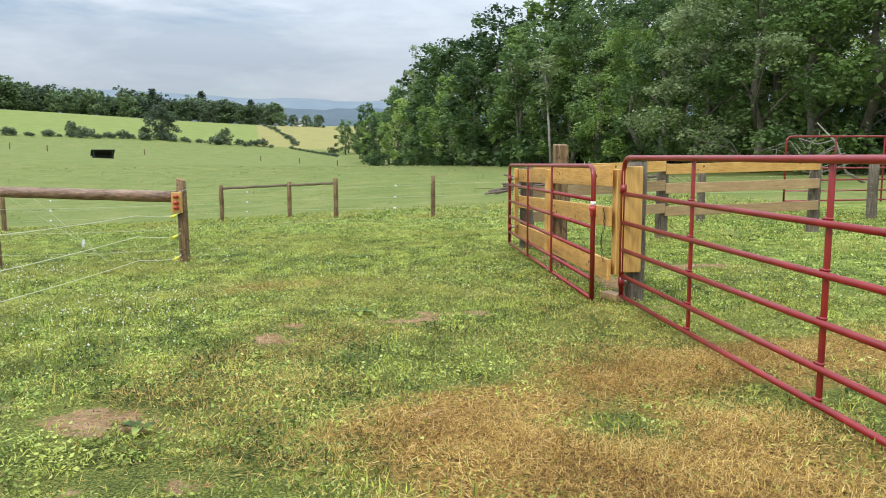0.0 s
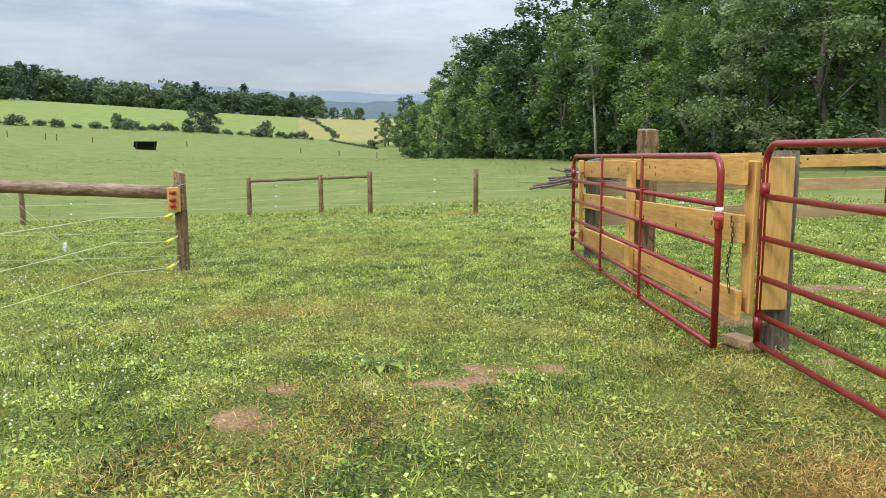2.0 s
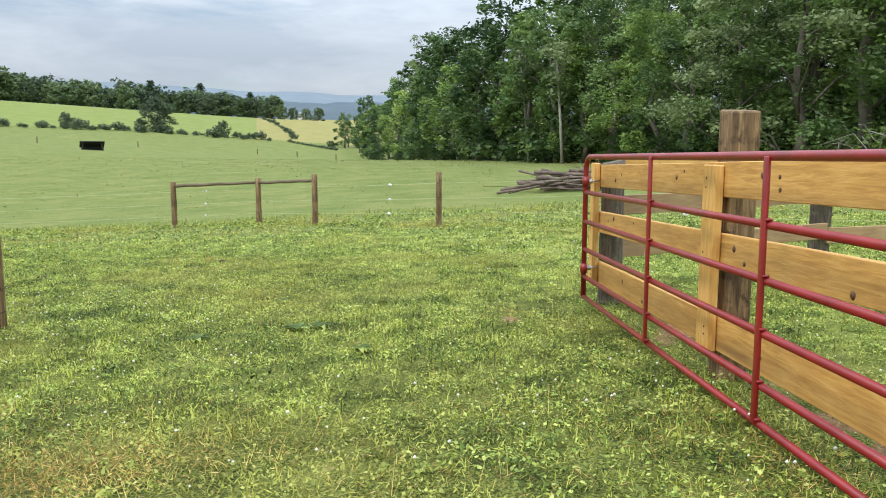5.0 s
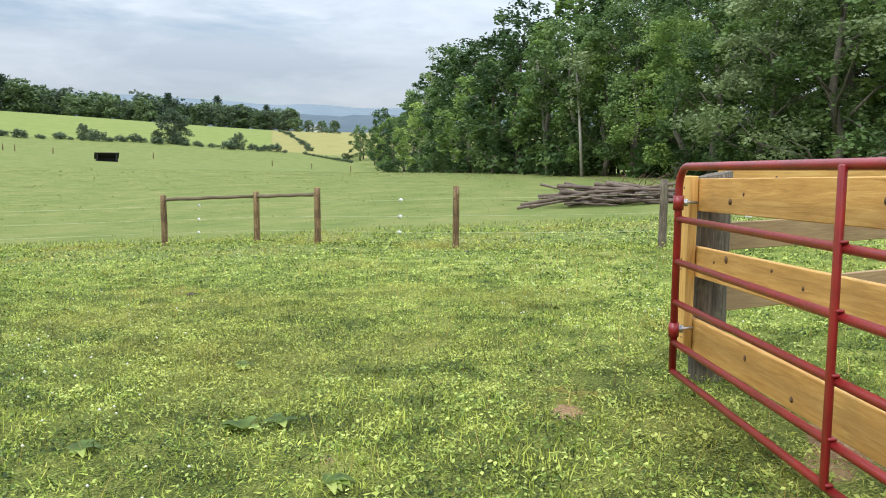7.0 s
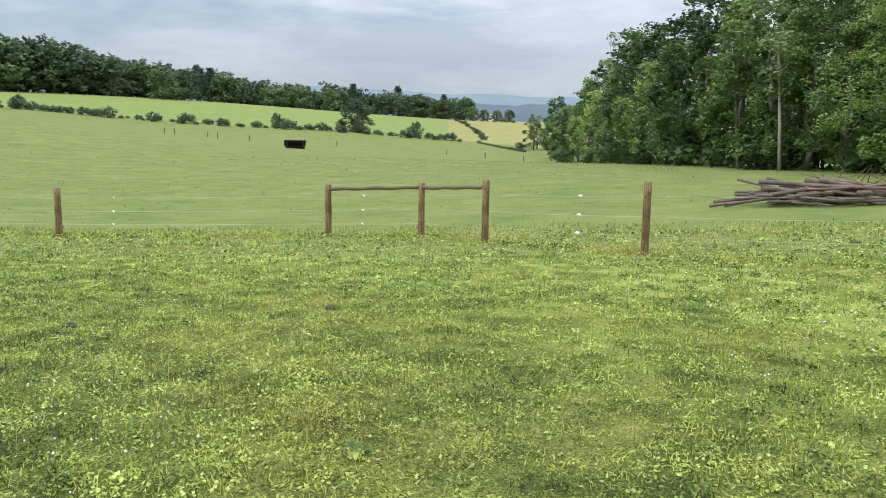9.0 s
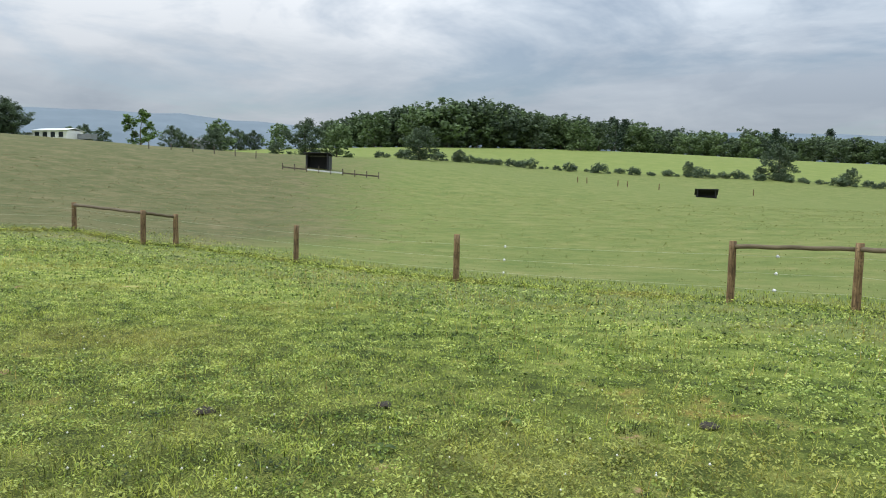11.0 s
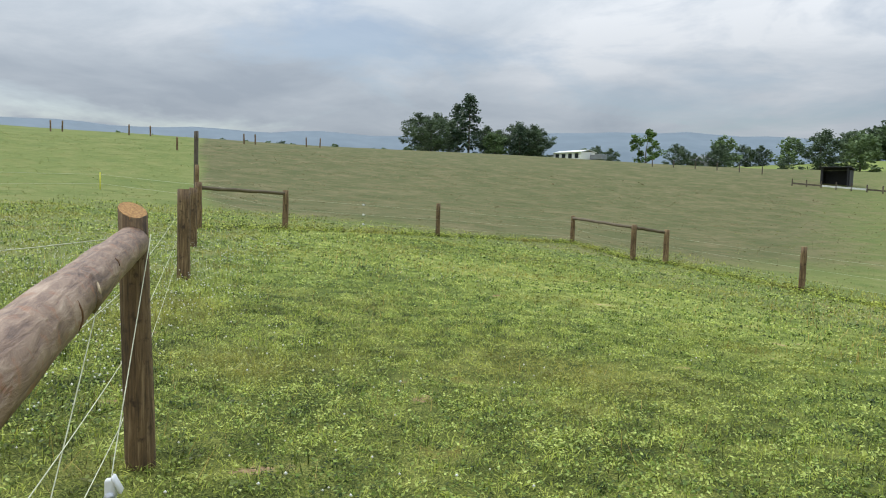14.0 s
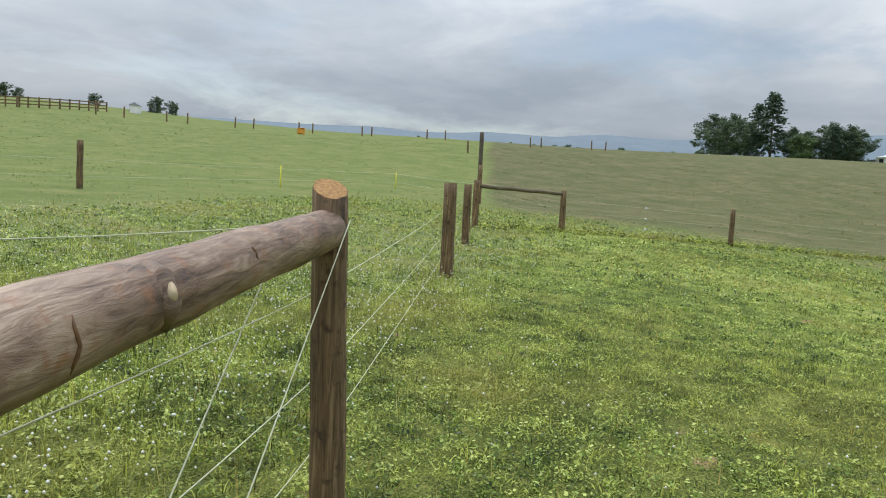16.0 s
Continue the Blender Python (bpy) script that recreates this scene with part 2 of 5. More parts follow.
M_LOG = wood("peeled_log", [(0.36, (0.045, 0.021, 0.011)), (0.46, (0.155, 0.088, 0.052)), (0.56, (0.27, 0.175, 0.112)), (0.66, (0.42, 0.30, 0.205))], (0.75, 4.2, 4.2), 0.55, 0.8, spots=(0.26, 0.115, 0.05), knots=0.4)
M_LOG_DARK = wood("treated_rail", [(0.28, (0.06, 0.045, 0.025)), (0.5, (0.125, 0.095, 0.055)), (0.72, (0.22, 0.17, 0.10))], (0.35, 8, 8), 0.85, 0.7)
M_CUT = wood("sawn_end_grain", [(0.36, (0.16, 0.075, 0.025)), (0.5, (0.34, 0.175, 0.055)), (0.64, (0.50, 0.29, 0.10))], (9, 9, 9), 0.8, 0.6)
M_BARKLOG = wood("bark_log", [(0.3, (0.05, 0.035, 0.028)), (0.5, (0.13, 0.095, 0.075)), (0.7, (0.26, 0.20, 0.16))], (0.5, 7, 7), 0.95, 0.9)
M_TRUNK = wood("tree_bark", [(0.3, (0.05, 0.045, 0.035)), (0.5, (0.12, 0.105, 0.085)), (0.7, (0.24, 0.21, 0.17))], (4, 4, 0.6), 0.95, 1.0)
M_BRUSH = wood("brown_brushwood", [(0.3, (0.06, 0.03, 0.02)), (0.7, (0.20, 0.11, 0.075))], (4, 4, 4), 0.9, 0.5)
M_PALE = wood("pale_bark", [(0.3, (0.16, 0.15, 0.13)), (0.7, (0.36, 0.34, 0.30))], (4, 4, 0.8), 0.9, 0.6)
M_DUNG = plain("dried_dung", (0.022, 0.018, 0.013), (0.06, 0.048, 0.034), 0.95, scale=40, bump=0.8)
M_PALECUT = plain("pale_sawn_wood", (0.42, 0.30, 0.18), (0.60, 0.46, 0.30), 0.8, scale=50)
M_KNOT = plain("dark_knot", (0.09, 0.04, 0.016), (0.17, 0.085, 0.035), 0.7, scale=60)
M_DEAD = wood("dead_grey_wood", [(0.3, (0.12, 0.11, 0.09)), (0.7, (0.27, 0.25, 0.21))], (4, 4, 0.6), 0.9, 0.5)
M_BLACK = plain("dark_shed_boards", (0.012, 0.013, 0.016), (0.035, 0.036, 0.04), 0.7)
M_WHITE = plain("white_metal", (0.68, 0.68, 0.66), (0.82, 0.82, 0.80), 0.5)
M_STEEL = plain("galvanised_steel", (0.42, 0.43, 0.44), (0.62, 0.63, 0.64), 0.4, 0.9)
M_IRON = plain("dark_wire", (0.02, 0.02, 0.02), (0.06, 0.055, 0.05), 0.6, 0.5)
M_ROPE = plain("white_poly_rope", (0.50, 0.50, 0.33), (0.66, 0.66, 0.48), 0.8, scale=90)
M_YELLOW = plain("yellow_plastic", (0.62, 0.56, 0.03), (0.78, 0.74, 0.07), 0.45)
M_ORANGE = plain("orange_paint", (0.62, 0.25, 0.02), (0.74, 0.33, 0.03), 0.6)
M_REDPL = plain("red_plastic", (0.32, 0.022, 0.018), (0.44, 0.045, 0.03), 0.45)
M_LABEL = plain("white_label", (0.72, 0.72, 0.70), (0.82, 0.82, 0.80), 0.5)
M_ROOF = plain("grey_roof", (0.14, 0.15, 0.17), (0.24, 0.25, 0.27), 0.7)
M_WINDOW_BAY_DARK = plain("dark_window_and_bay_shade", (0.02, 0.025, 0.03), (0.05, 0.055, 0.06), 0.15)
M_LEAF = [foliage("broad_leaves_deep", [(0.1, (0.018, 0.04, 0.015)), (0.5, (0.07, 0.128, 0.040)), (0.9, (0.20, 0.29, 0.095))], patch_scale=0.35, tree_tone=0.45, leaf_tone=0.2, patch_gain=1.3),
          foliage("broad_leaves_mid", [(0.1, (0.04, 0.075, 0.022)), (0.5, (0.165, 0.26, 0.062)), (0.9, (0.38, 0.48, 0.14))], patch_scale=0.35, tree_tone=0.45, leaf_tone=0.2, patch_gain=1.3),
          foliage("broad_leaves_grey", [(0.1, (0.055, 0.08, 0.036)), (0.5, (0.18, 0.235, 0.10)), (0.9, (0.36, 0.43, 0.20))], patch_scale=0.35, tree_tone=0.45, leaf_tone=0.2, patch_gain=1.3)]
M_NEEDLE = foliage("pine_needles", [(0.2, (0.025, 0.05, 0.03)), (0.55, (0.055, 0.09, 0.05)), (0.9, (0.11, 0.15, 0.08))], 0.15)
M_SHRUB = foliage("shrub_leaves", [(0.2, (0.03, 0.055, 0.02)), (0.55, (0.075, 0.12, 0.04)), (0.9, (0.15, 0.21, 0.07))], 0.25)
M_GRASS = foliage("grass_blades", [(0.20, (0.04, 0.056, 0.009)), (0.5, (0.235, 0.305, 0.036)), (0.86, (0.56, 0.60, 0.125))], 0.35, 0.5, patch=(0.42, 0.35, 0.085), patch_scale=3.2, patch_gain=1.9, tree_tone=0.0, leaf_tone=0.8)
M_DRY = foliage("dry_grass_blades", [(0.05, (0.10, 0.045, 0.012)), (0.5, (0.50, 0.31, 0.08)), (0.95, (0.82, 0.62, 0.24))], 0.3, 0.6, tree_tone=0.0, leaf_tone=0.8)
M_CLOVER = foliage("clover_leaves", [(0.05, (0.024, 0.046, 0.010)), (0.45, (0.195, 0.29, 0.045)), (0.9, (0.60, 0.66, 0.18))], 0.3, 0.4, patch=(0.40, 0.36, 0.08), patch_scale=3.2, patch_gain=2.1, tree_tone=0.0, leaf_tone=0.8)
# leaves of distant trees, greyed and lightened in colour to stand for haze
M_FAR = [foliage("far_dark_leaves_hazed", [(0.15, (0.045, 0.07, 0.042)), (0.5, (0.095, 0.135, 0.072)), (0.9, (0.16, 0.215, 0.11))], 0.3, patch_scale=0.3),
         foliage("far_green_leaves_hazed", [(0.15, (0.06, 0.095, 0.04)), (0.5, (0.125, 0.185, 0.075)), (0.9, (0.21, 0.285, 0.12))], 0.3, patch_scale=0.3)]
M_MEADOW = foliage("meadow_grass", [(0.1, (0.14, 0.17, 0.045)), (0.5, (0.24, 0.265, 0.08)), (0.9, (0.37, 0.35, 0.14))], 0.35, 0.6, patch_scale=0.4, tree_tone=0.0, leaf_tone=0.6)
M_SEEDY = foliage("seeding_meadow_grass", [(0.1, (0.11, 0.115, 0.042)), (0.5, (0.21, 0.185, 0.085)), (0.9, (0.34, 0.27, 0.145))], 0.35, 0.7, patch_scale=0.4, tree_tone=0.0, leaf_tone=0.6)
M_FLOWER = plain("white_clover_flower", (0.62, 0.62, 0.52), (0.80, 0.78, 0.70), 0.8)
# aerial haze is painted into both hill colours, paler on the farther ridge
M_HILL = plain("haze_tinted_forest_hills", (0.055, 0.085, 0.105), (0.075, 0.105, 0.125), 1.0, scale=0.02, bump=0.0)
M_HILL2 = plain("haze_paled_far_hills", (0.125, 0.165, 0.195), (0.15, 0.19, 0.22), 1.0, scale=0.01, bump=0.0)
M_GROUND = ground_material()


# ---- the lie of the land ----
HILLS = [(-2, 4, 14, 0.16), (-23, -14, 16, 0.17), (-30, 5, 16, 0.64), (-20, 25, 16, -1.0), (-2, 32, 16, 0.08),
         (-59, -44, 45, -3.02), (-77, 4, 45, 1.73), (-59, 52, 45, -5.54), (-21, 76, 45, 2.15), (46, 61, 45, 0.37),
         (-125, -99, 70, 11.67), (-160, -24, 70, -3.17), (-152, 59, 70, 5.42), (-115, 117, 70, 1.12), (-57, 154, 70, -1.12),
         (12, 163, 70, -2.89), (-270, -93, 80, 8.06), (-277, 78, 80, 6.18), (-204, 206, 80, -3.42), (-90, 275, 80, -0.44),
         (-2, 289, 80, -1.17), (-289, 414, 160, 11.82), (-2, 504, 160, -3.59), (-6.4, 3.9, 2.2, -0.09), (0.5, -2.3, 1.0, -0.07)]
# how far the crest of the pasture stands above (+) or below the smooth bowl, by bearing
CREST_AZ = [-180, -132, -124, -118, -110, -101, -95, -84, -74, -62, -57, -52, -48, -44, -40, -36, -32, -26, -22, -17, -12, -8, -3, 10, 60, 180]
CREST_DZ = [-0.6, -0.45, -0.9, -1.2, -0.8, 0.3, 0.6, 0.6, 0.1, -1.0, -0.2, 2.0, 2.9, 3.3, 2.7, 1.4, 0.2, -0.8, -0.9, -1.3, -2.4, -3.2, -4.2, -4.2, -2.0, -0.6]


def land(x, y):
    """Height of the ground: a wide bowl with mounds and hollows in it."""
    x, y = np.asarray(x, float), np.asarray(y, float)
    z = 40 * (1 - np.exp(-((x + 2) ** 2 + (y - 4) ** 2) / 600 ** 2))
    for hx, hy, s, h in HILLS:
        z = z + h * np.exp(-((x - hx) ** 2 + (y - hy) ** 2) / (2 * s * s))
    az, d = np.degrees(np.arctan2(x + 3, y - 4)), np.hypot(x + 3, y - 4)
    west = np.clip((-60 - az) / 30, 0, 1)
    up = np.clip((d - (110 - 50 * west)) / (180 - 90 * west), 0, 1)
    down = np.clip((540 - d) / 240, 0, 1)
    return z + np.interp(az, CREST_AZ, CREST_DZ) * up * up * (3 - 2 * up) * down * down * (3 - 2 * down)


def gz(x, y):
    return float(land(x, y))


def blob(x, y, cx, cy, rx, ry, soft=1.0):
    return np.clip((1.6 - np.hypot((x - cx) / rx, (y - cy) / ry)) / (0.9 * soft), 0, 1)


WALKED = [(-1.7, -6.2), (-1.5, 1.7), (-2.7, 5.0), (-4.7, 5.5), (-9.6, 5.4)]


def from_walk(x, y):
    best = np.full_like(x, 1e9)
    for (ax, ay), (bx, by) in zip(WALKED, WALKED[1:]):
        dx, dy = bx - ax, by - ay
        t = np.clip(((x - ax) * dx + (y - ay) * dy) / (dx * dx + dy * dy), 0, 1)
        best = np.minimum(best, np.hypot(x - ax - t * dx, y - ay - t * dy))
    return best


def bare_soil(x, y):
    f = np.zeros_like(x)
    for cx, cy, rx, ry in ((-3.12, -2.72, 0.36, 0.22), (-2.7, -3.45, 0.36, 0.15), (-2.56, -0.95, 0.17, 0.4), (-1.62, -0.5, 0.3, 0.12), (-1.28, -0.24, 0.36, 0.13), (-1.45, -2.8, 0.2, 0.12),
                           (-0.3, 4.86, 0.28, 0.15), (-0.68, 4.28, 0.10, 0.09), (0.46, 3.5, 0.22, 0.6), (0.5, 1.2, 0.2, 1.0), (1.9, 2.3, 0.5, 0.25),
                           (-13.7, 5.64, 0.45, 0.13), (-9.06, 6.02, 0.2, 0.09), (-8.26, 6.09, 0.17, 0.1), (-15.2, 8.3, 0.5, 0.16), (-2.9, 7.35, 0.16, 0.09)):
        f = np.maximum(f, blob(x, y, cx, cy, rx, ry))
    return f


def dry_straw(x, y):
    f = 0.95 * blob(x, y, -0.7, -3.2, 1.0, 0.9) + 0.75 * blob(x, y, 0.5, -1.9, 1.0, 0.5) + 0.6 * blob(x, y, 1.6, -1.6, 0.9, 0.4)
    f = f + 0.25 * blob(x, y, -2.2, -2.0, 1.1, 1.2) + 0.3 * blob(x, y, -3.0, 1.4, 0.6, 0.4) + 0.3 * blob(x, y, -12, 5.6, 0.8, 0.4) + 0.3 * blob(x, y, -9, 6.6, 0.4, 0.3) + 0.35 * blob(x, y, -7.6, 6.0, 0.3, 0.22) + 0.25 * blob(x, y, -5.5, 9.5, 1.5, 0.8) + 0.22 * blob(x, y, -3.2, 9.0, 1.5, 1.2) + 0.1 * blob(x, y, -0.3, 0.3, 0.7, 1.6) + 0.5 * blob(x, y, -0.45, 4.7, 0.35, 0.3)
    f = f - 0.75 * blob(x, y, -0.7, -2.95, 0.3, 0.18) - 0.5 * blob(x, y, 0.1, -2.5, 0.5, 0.2) - 0.4 * blob(x, y, -1.5, -2.0, 0.3, 0.25)
    return np.clip(f, 0, 1)


# ---- mesh helpers ----
def mesh_of(name, verts, faces, mat, smooth=False):
    me = bpy.data.meshes.new(name)
    me.from_pydata(verts, [], faces)
    me.materials.append(mat)
    if smooth:
        me.polygons.foreach_set("use_smooth", [True] * len(me.polygons))
    me.update()
    return me


def arrays_mesh(name, verts, quads=None, tris=None, mat=None):
    """A mesh from numpy arrays of corners."""
    me = bpy.data.meshes.new(name)
    nq, nt3 = (0 if quads is None else len(quads)), (0 if tris is None else len(tris))
    me.vertices.add(len(verts))
    me.vertices.foreach_set("co", np.asarray(verts, np.float32).ravel())
    idx, starts = [], []
    if nq:
        idx.append(np.asarray(quads, np.int32).ravel())
        starts.append(np.arange(nq, dtype=np.int32) * 4)
    if nt3:
        idx.append(np.asarray(tris, np.int32).ravel())
        starts.append(nq * 4 + np.arange(nt3, dtype=np.int32) * 3)
    me.loops.add(nq * 4 + nt3 * 3)
    me.loops.foreach_set("vertex_index", np.concatenate(idx))
    me.polygons.add(nq + nt3)
    me.polygons.foreach_set("loop_start", np.concatenate(starts))
    me.update(calc_edges=True)
    if mat:
        me.materials.append(mat)
    return me


def finish(name, bm, mat, smooth=True):
    bmesh.ops.recalc_face_normals(bm, faces=bm.faces)
    me = bpy.data.meshes.new(name)
    for f in bm.faces:
        f.smooth = smooth
    bm.to_mesh(me)
    bm.free()
    me.materials.append(mat)
    return me


def part(name, bm, mat, parent, label="", smooth=True, at=None):
    ob = new(name, finish(name, bm, mat, smooth))
    ob.parent = parent
    if at:
        ob.location = at
    return tagged(ob, label)


def thing(name, label, category, x, y, z=None, rz=0.0, group="", kind=""):
    ob = new(name)
    ob.empty_display_size = 0.2
    ob.matrix_basis = pose(x, y, gz(x, y) if z is None else z, 0, 0, rz)
    return tagged(ob, label, category, group, kind)


def box(bm, size, at=(0, 0, 0), rot=None, bevel=0.004, segs=1):
    m = Matrix.Translation(at) @ (rot.to_4x4() if rot else Matrix()) @ Matrix.Diagonal((*size, 1))
    made = bmesh.ops.create_cube(bm, size=1, matrix=m)["verts"]
    if bevel:
        edges = list({e for v in made for e in v.link_edges})
        bmesh.ops.bevel(bm, geom=edges, offset=bevel, segments=segs, affect="EDGES", profile=0.5)


def rod(bm, pts, radius, sides=10, closed=False, rough=0.0, seed=0, ends=None, rings=1):
    """A round bar along points; radius is one number or one per point; rough makes it uneven."""
    pts = [Vector(p) for p in pts]
    if rings > 1:
        dense, rad = [], []
        rr = radius if isinstance(radius, (list, tuple)) else [radius] * len(pts)
        for i in range(len(pts) - 1):
            for k in range(rings):
                dense.append(pts[i].lerp(pts[i + 1], k / rings))
                rad.append(rr[i] + (rr[i + 1] - rr[i]) * k / rings)
        dense.append(pts[-1]), rad.append(rr[-1])
        pts, radius = dense, rad
    n = len(pts)
    side = None
    loops = []
    for i, p in enumerate(pts):
        a, b = (pts[i - 1] if i or closed else p), (pts[(i + 1) % n] if i < n - 1 or closed else p)
        d = (b - a).normalized()
        if side is None:
            side = d.orthogonal().normalized()
        side = (side - d * side.dot(d)).normalized()
        other = d.cross(side)
        r = radius[i] if isinstance(radius, (list, tuple)) else radius
        ring = []
        for k in range(sides):
            t = 2 * math.pi * k / sides
            w = 1 + (rough * noise.noise(Vector((math.cos(t) * 1.3 + seed * 3.1, math.sin(t) * 1.3, i * 0.55))) if rough else 0)
            ring.append(bm.verts.new(p + (side * math.cos(t) + other * math.sin(t)) * r * w))
        loops.append(ring)
    for i in range(n if closed else n - 1):
        a, b = loops[i], loops[(i + 1) % n]
        for k in range(sides):
            bm.faces.new((a[k], a[(k + 1) % sides], b[(k + 1) % sides], b[k]))
    if not closed:
        bm.faces.new(loops[0][::-1]), bm.faces.new(loops[-1])
    return loops


def joined(name, makers, mat, parent, label="", smooth=True):
    bm = bmesh.new()
    for f in makers:
        f(bm)
    return part(name, bm, mat, parent, label, smooth)


# ---- ground ----
def build_ground():
    rings = [0.0]
    r = 0.25
    while r < 4600:
        rings.append(r)
        r = r * 1.052 + 0.02
    na = 300
    rr, aa = np.meshgrid(rings[1:], np.arange(na) * 2 * np.pi / na, indexing="ij")
    x, y = (-2 + rr * np.sin(aa)).ravel(), (2 + rr * np.cos(aa)).ravel()
    x, y = np.append(x, -2.0), np.append(y, 2.0)
    z = land(x, y)
    nr = len(rings) - 1
    i, k = np.meshgrid(np.arange(nr - 1), np.arange(na), indexing="ij")
    k2 = (k + 1) % na
    quads = np.stack([i * na + k, i * na + k2, (i + 1) * na + k2, (i + 1) * na + k], -1).reshape(-1, 4)
    tris = np.stack([np.full(na, nr * na), np.arange(na), (np.arange(na) + 1) % na], -1)[:, ::-1]
    me = arrays_mesh("ground", np.stack([x, y, z], -1), quads, tris, M_GROUND)
    d = np.hypot(x + 2, y - 4)
    az = np.degrees(np.arctan2(x + 2, y))
    # the mown paddock ends at the wire fence; beyond it is rough pasture
    inside = np.clip((15.5 - y + 0.0 * x) / 3, 0, 1) * np.clip((x + 31) / 4, 0, 1) * np.clip((y - 3.0) / 1.5 + (x > -5), 0, 1)
    fields = {"meadow": np.clip(1.15 - inside - 1.15 * (x > -4) * (y < 14), 0, 1) * np.clip((d - 6) / 8, 0, 1),
              "seedheads": np.clip((np.degrees(np.arctan2(x + 2, y - 4)) + 40) / -18, 0, 1) * np.clip((y - 3.2 - 0.133 * (x + 24)) / 1.5 + 0.5, 0, 1) * np.clip((d - 24) / 18, 0, 1) * (d < 215),
              "mown": (d > 292) * (az < -9.6) * 1.0 + (d > 200) * (az < -55) * 0.8,
              "hay": (d > 292) * (az >= -9.6) * (az < 30) * 1.0,
              "shaded_thatch": np.clip(1.2 - from_walk(x, y) / 5.0, 0, 0.9), "straw": dry_straw(x, y), "soil": bare_soil(x, y)}
    for key, val in fields.items():
        a = me.attributes.new(key, "FLOAT", "POINT")
        a.data.foreach_set("value", np.asarray(val, np.float32))
    me.polygons.foreach_set("use_smooth", [True] * len(me.polygons))
    tagged(new("ground", me), "rolling green pasture with straw and bare red soil patches", "ground", kind="structure")


build_ground()


def build_ridge(name, az0, az1, dist, peaks, mat, seed, label):
    """A long wooded ridge on the horizon, with a crest and a front and back slope."""
    n = 120
    vs, fs = [], []
    for i in range(n + 1):
        a = az0 + (az1 - az0) * i / n
        h = np.interp(a, [p[0] for p in peaks], [p[1] for p in peaks]) * dist
        h += dist * 0.006 * noise.noise(Vector((a * 0.22, seed, 0))) + dist * 0.0022 * noise.noise(Vector((a * 0.9, seed, 3)))
        s, c = math.sin(radians(a)), math.cos(radians(a))
        for dd, hh in ((0.72, -10), (0.86, h * 0.6), (1.0, h), (1.15, h * 0.6), (1.3, -10)):
            vs.append((-2 + s * dist * dd, 4 + c * dist * dd, hh if hh > 0 else -10))
    for i in range(n):
        for k in range(4):
            fs.append((i * 5 + k, (i + 1) * 5 + k, (i + 1) * 5 + k + 1, i * 5 + k + 1))
    tagged(new(name, mesh_of(name, vs, fs, mat, True)), label, "hills", kind="structure")


build_ridge("backdrop_hills_near", -50, 60, 2300, [(-50, 0.066), (-30, 0.062), (-22, 0.070), (-14, 0.066), (-7, 0.064), (-4, 0.062), (10, 0.07), (60, 0.07)], M_HILL, 1, "wooded hills with misty haze painted in as blue-grey")
build_ridge("backdrop_hills_far", -160, 60, 3300, [(-160, 0.078), (-120, 0.076), (-100, 0.078), (-80, 0.082), (-66, 0.092), (-58, 0.088), (-50, 0.082), (-30, 0.080), (-18, 0.082), (-8, 0.074), (60, 0.07)], M_HILL2, 5, "distant mountain ridge under cloud, haze painted in as pale blue")


# ---- round posts, rails, wires ----
def round_post(x, y, height, radius, mat=None, name="fence_post", label="round treated wooden fence post, weathered brown", lean=(0, 0), slant=0.0, group="", z=None, rough=0.10, side_slant=0.0):
    mat = mat or M_POST
    ob = thing(name, label, "fence post", x, y, z, group=group)
    bm = bmesh.new()
    n = 9
    pts = [(lean[0] * k / n, lean[1] * k / n, -0.3 + (height + 0.3) * k / n) for k in range(n + 1)]
    loops = rod(bm, pts, [radius * (1.06 - 0.08 * k / n) for k in range(n + 1)], 14, rough=rough, seed=x * 3 + y)
    for v in loops[-1]:
        v.co.z += slant * (v.co.x - lean[0]) / radius + side_slant * (v.co.y - lean[1]) / radius
    part("shaft", bm, mat, ob)
    bm = bmesh.new()
    top = [bm.verts.new(Vector((lean[0] + (v[0] - lean[0]) * 0.97, lean[1] + (v[1] - lean[1]) * 0.97, v[2] + 0.003))) for v in
           [(lean[0] + radius * 0.98 * math.cos(t), lean[1] + radius * 0.98 * math.sin(t), height + slant * math.cos(t) + side_slant * math.sin(t)) for t in [2 * math.pi * k / 14 for k in range(14)]]]
    low = [bm.verts.new(v.co - Vector((0, 0, 0.012))) for v in top]
    bm.faces.new(top)
    for k in range(14):
        bm.faces.new((low[k], low[(k + 1) % 14], top[(k + 1) % 14], top[k]))
    part("cut_top", bm, M_CUT if mat is M_POST else mat, ob, "", False)
    return ob


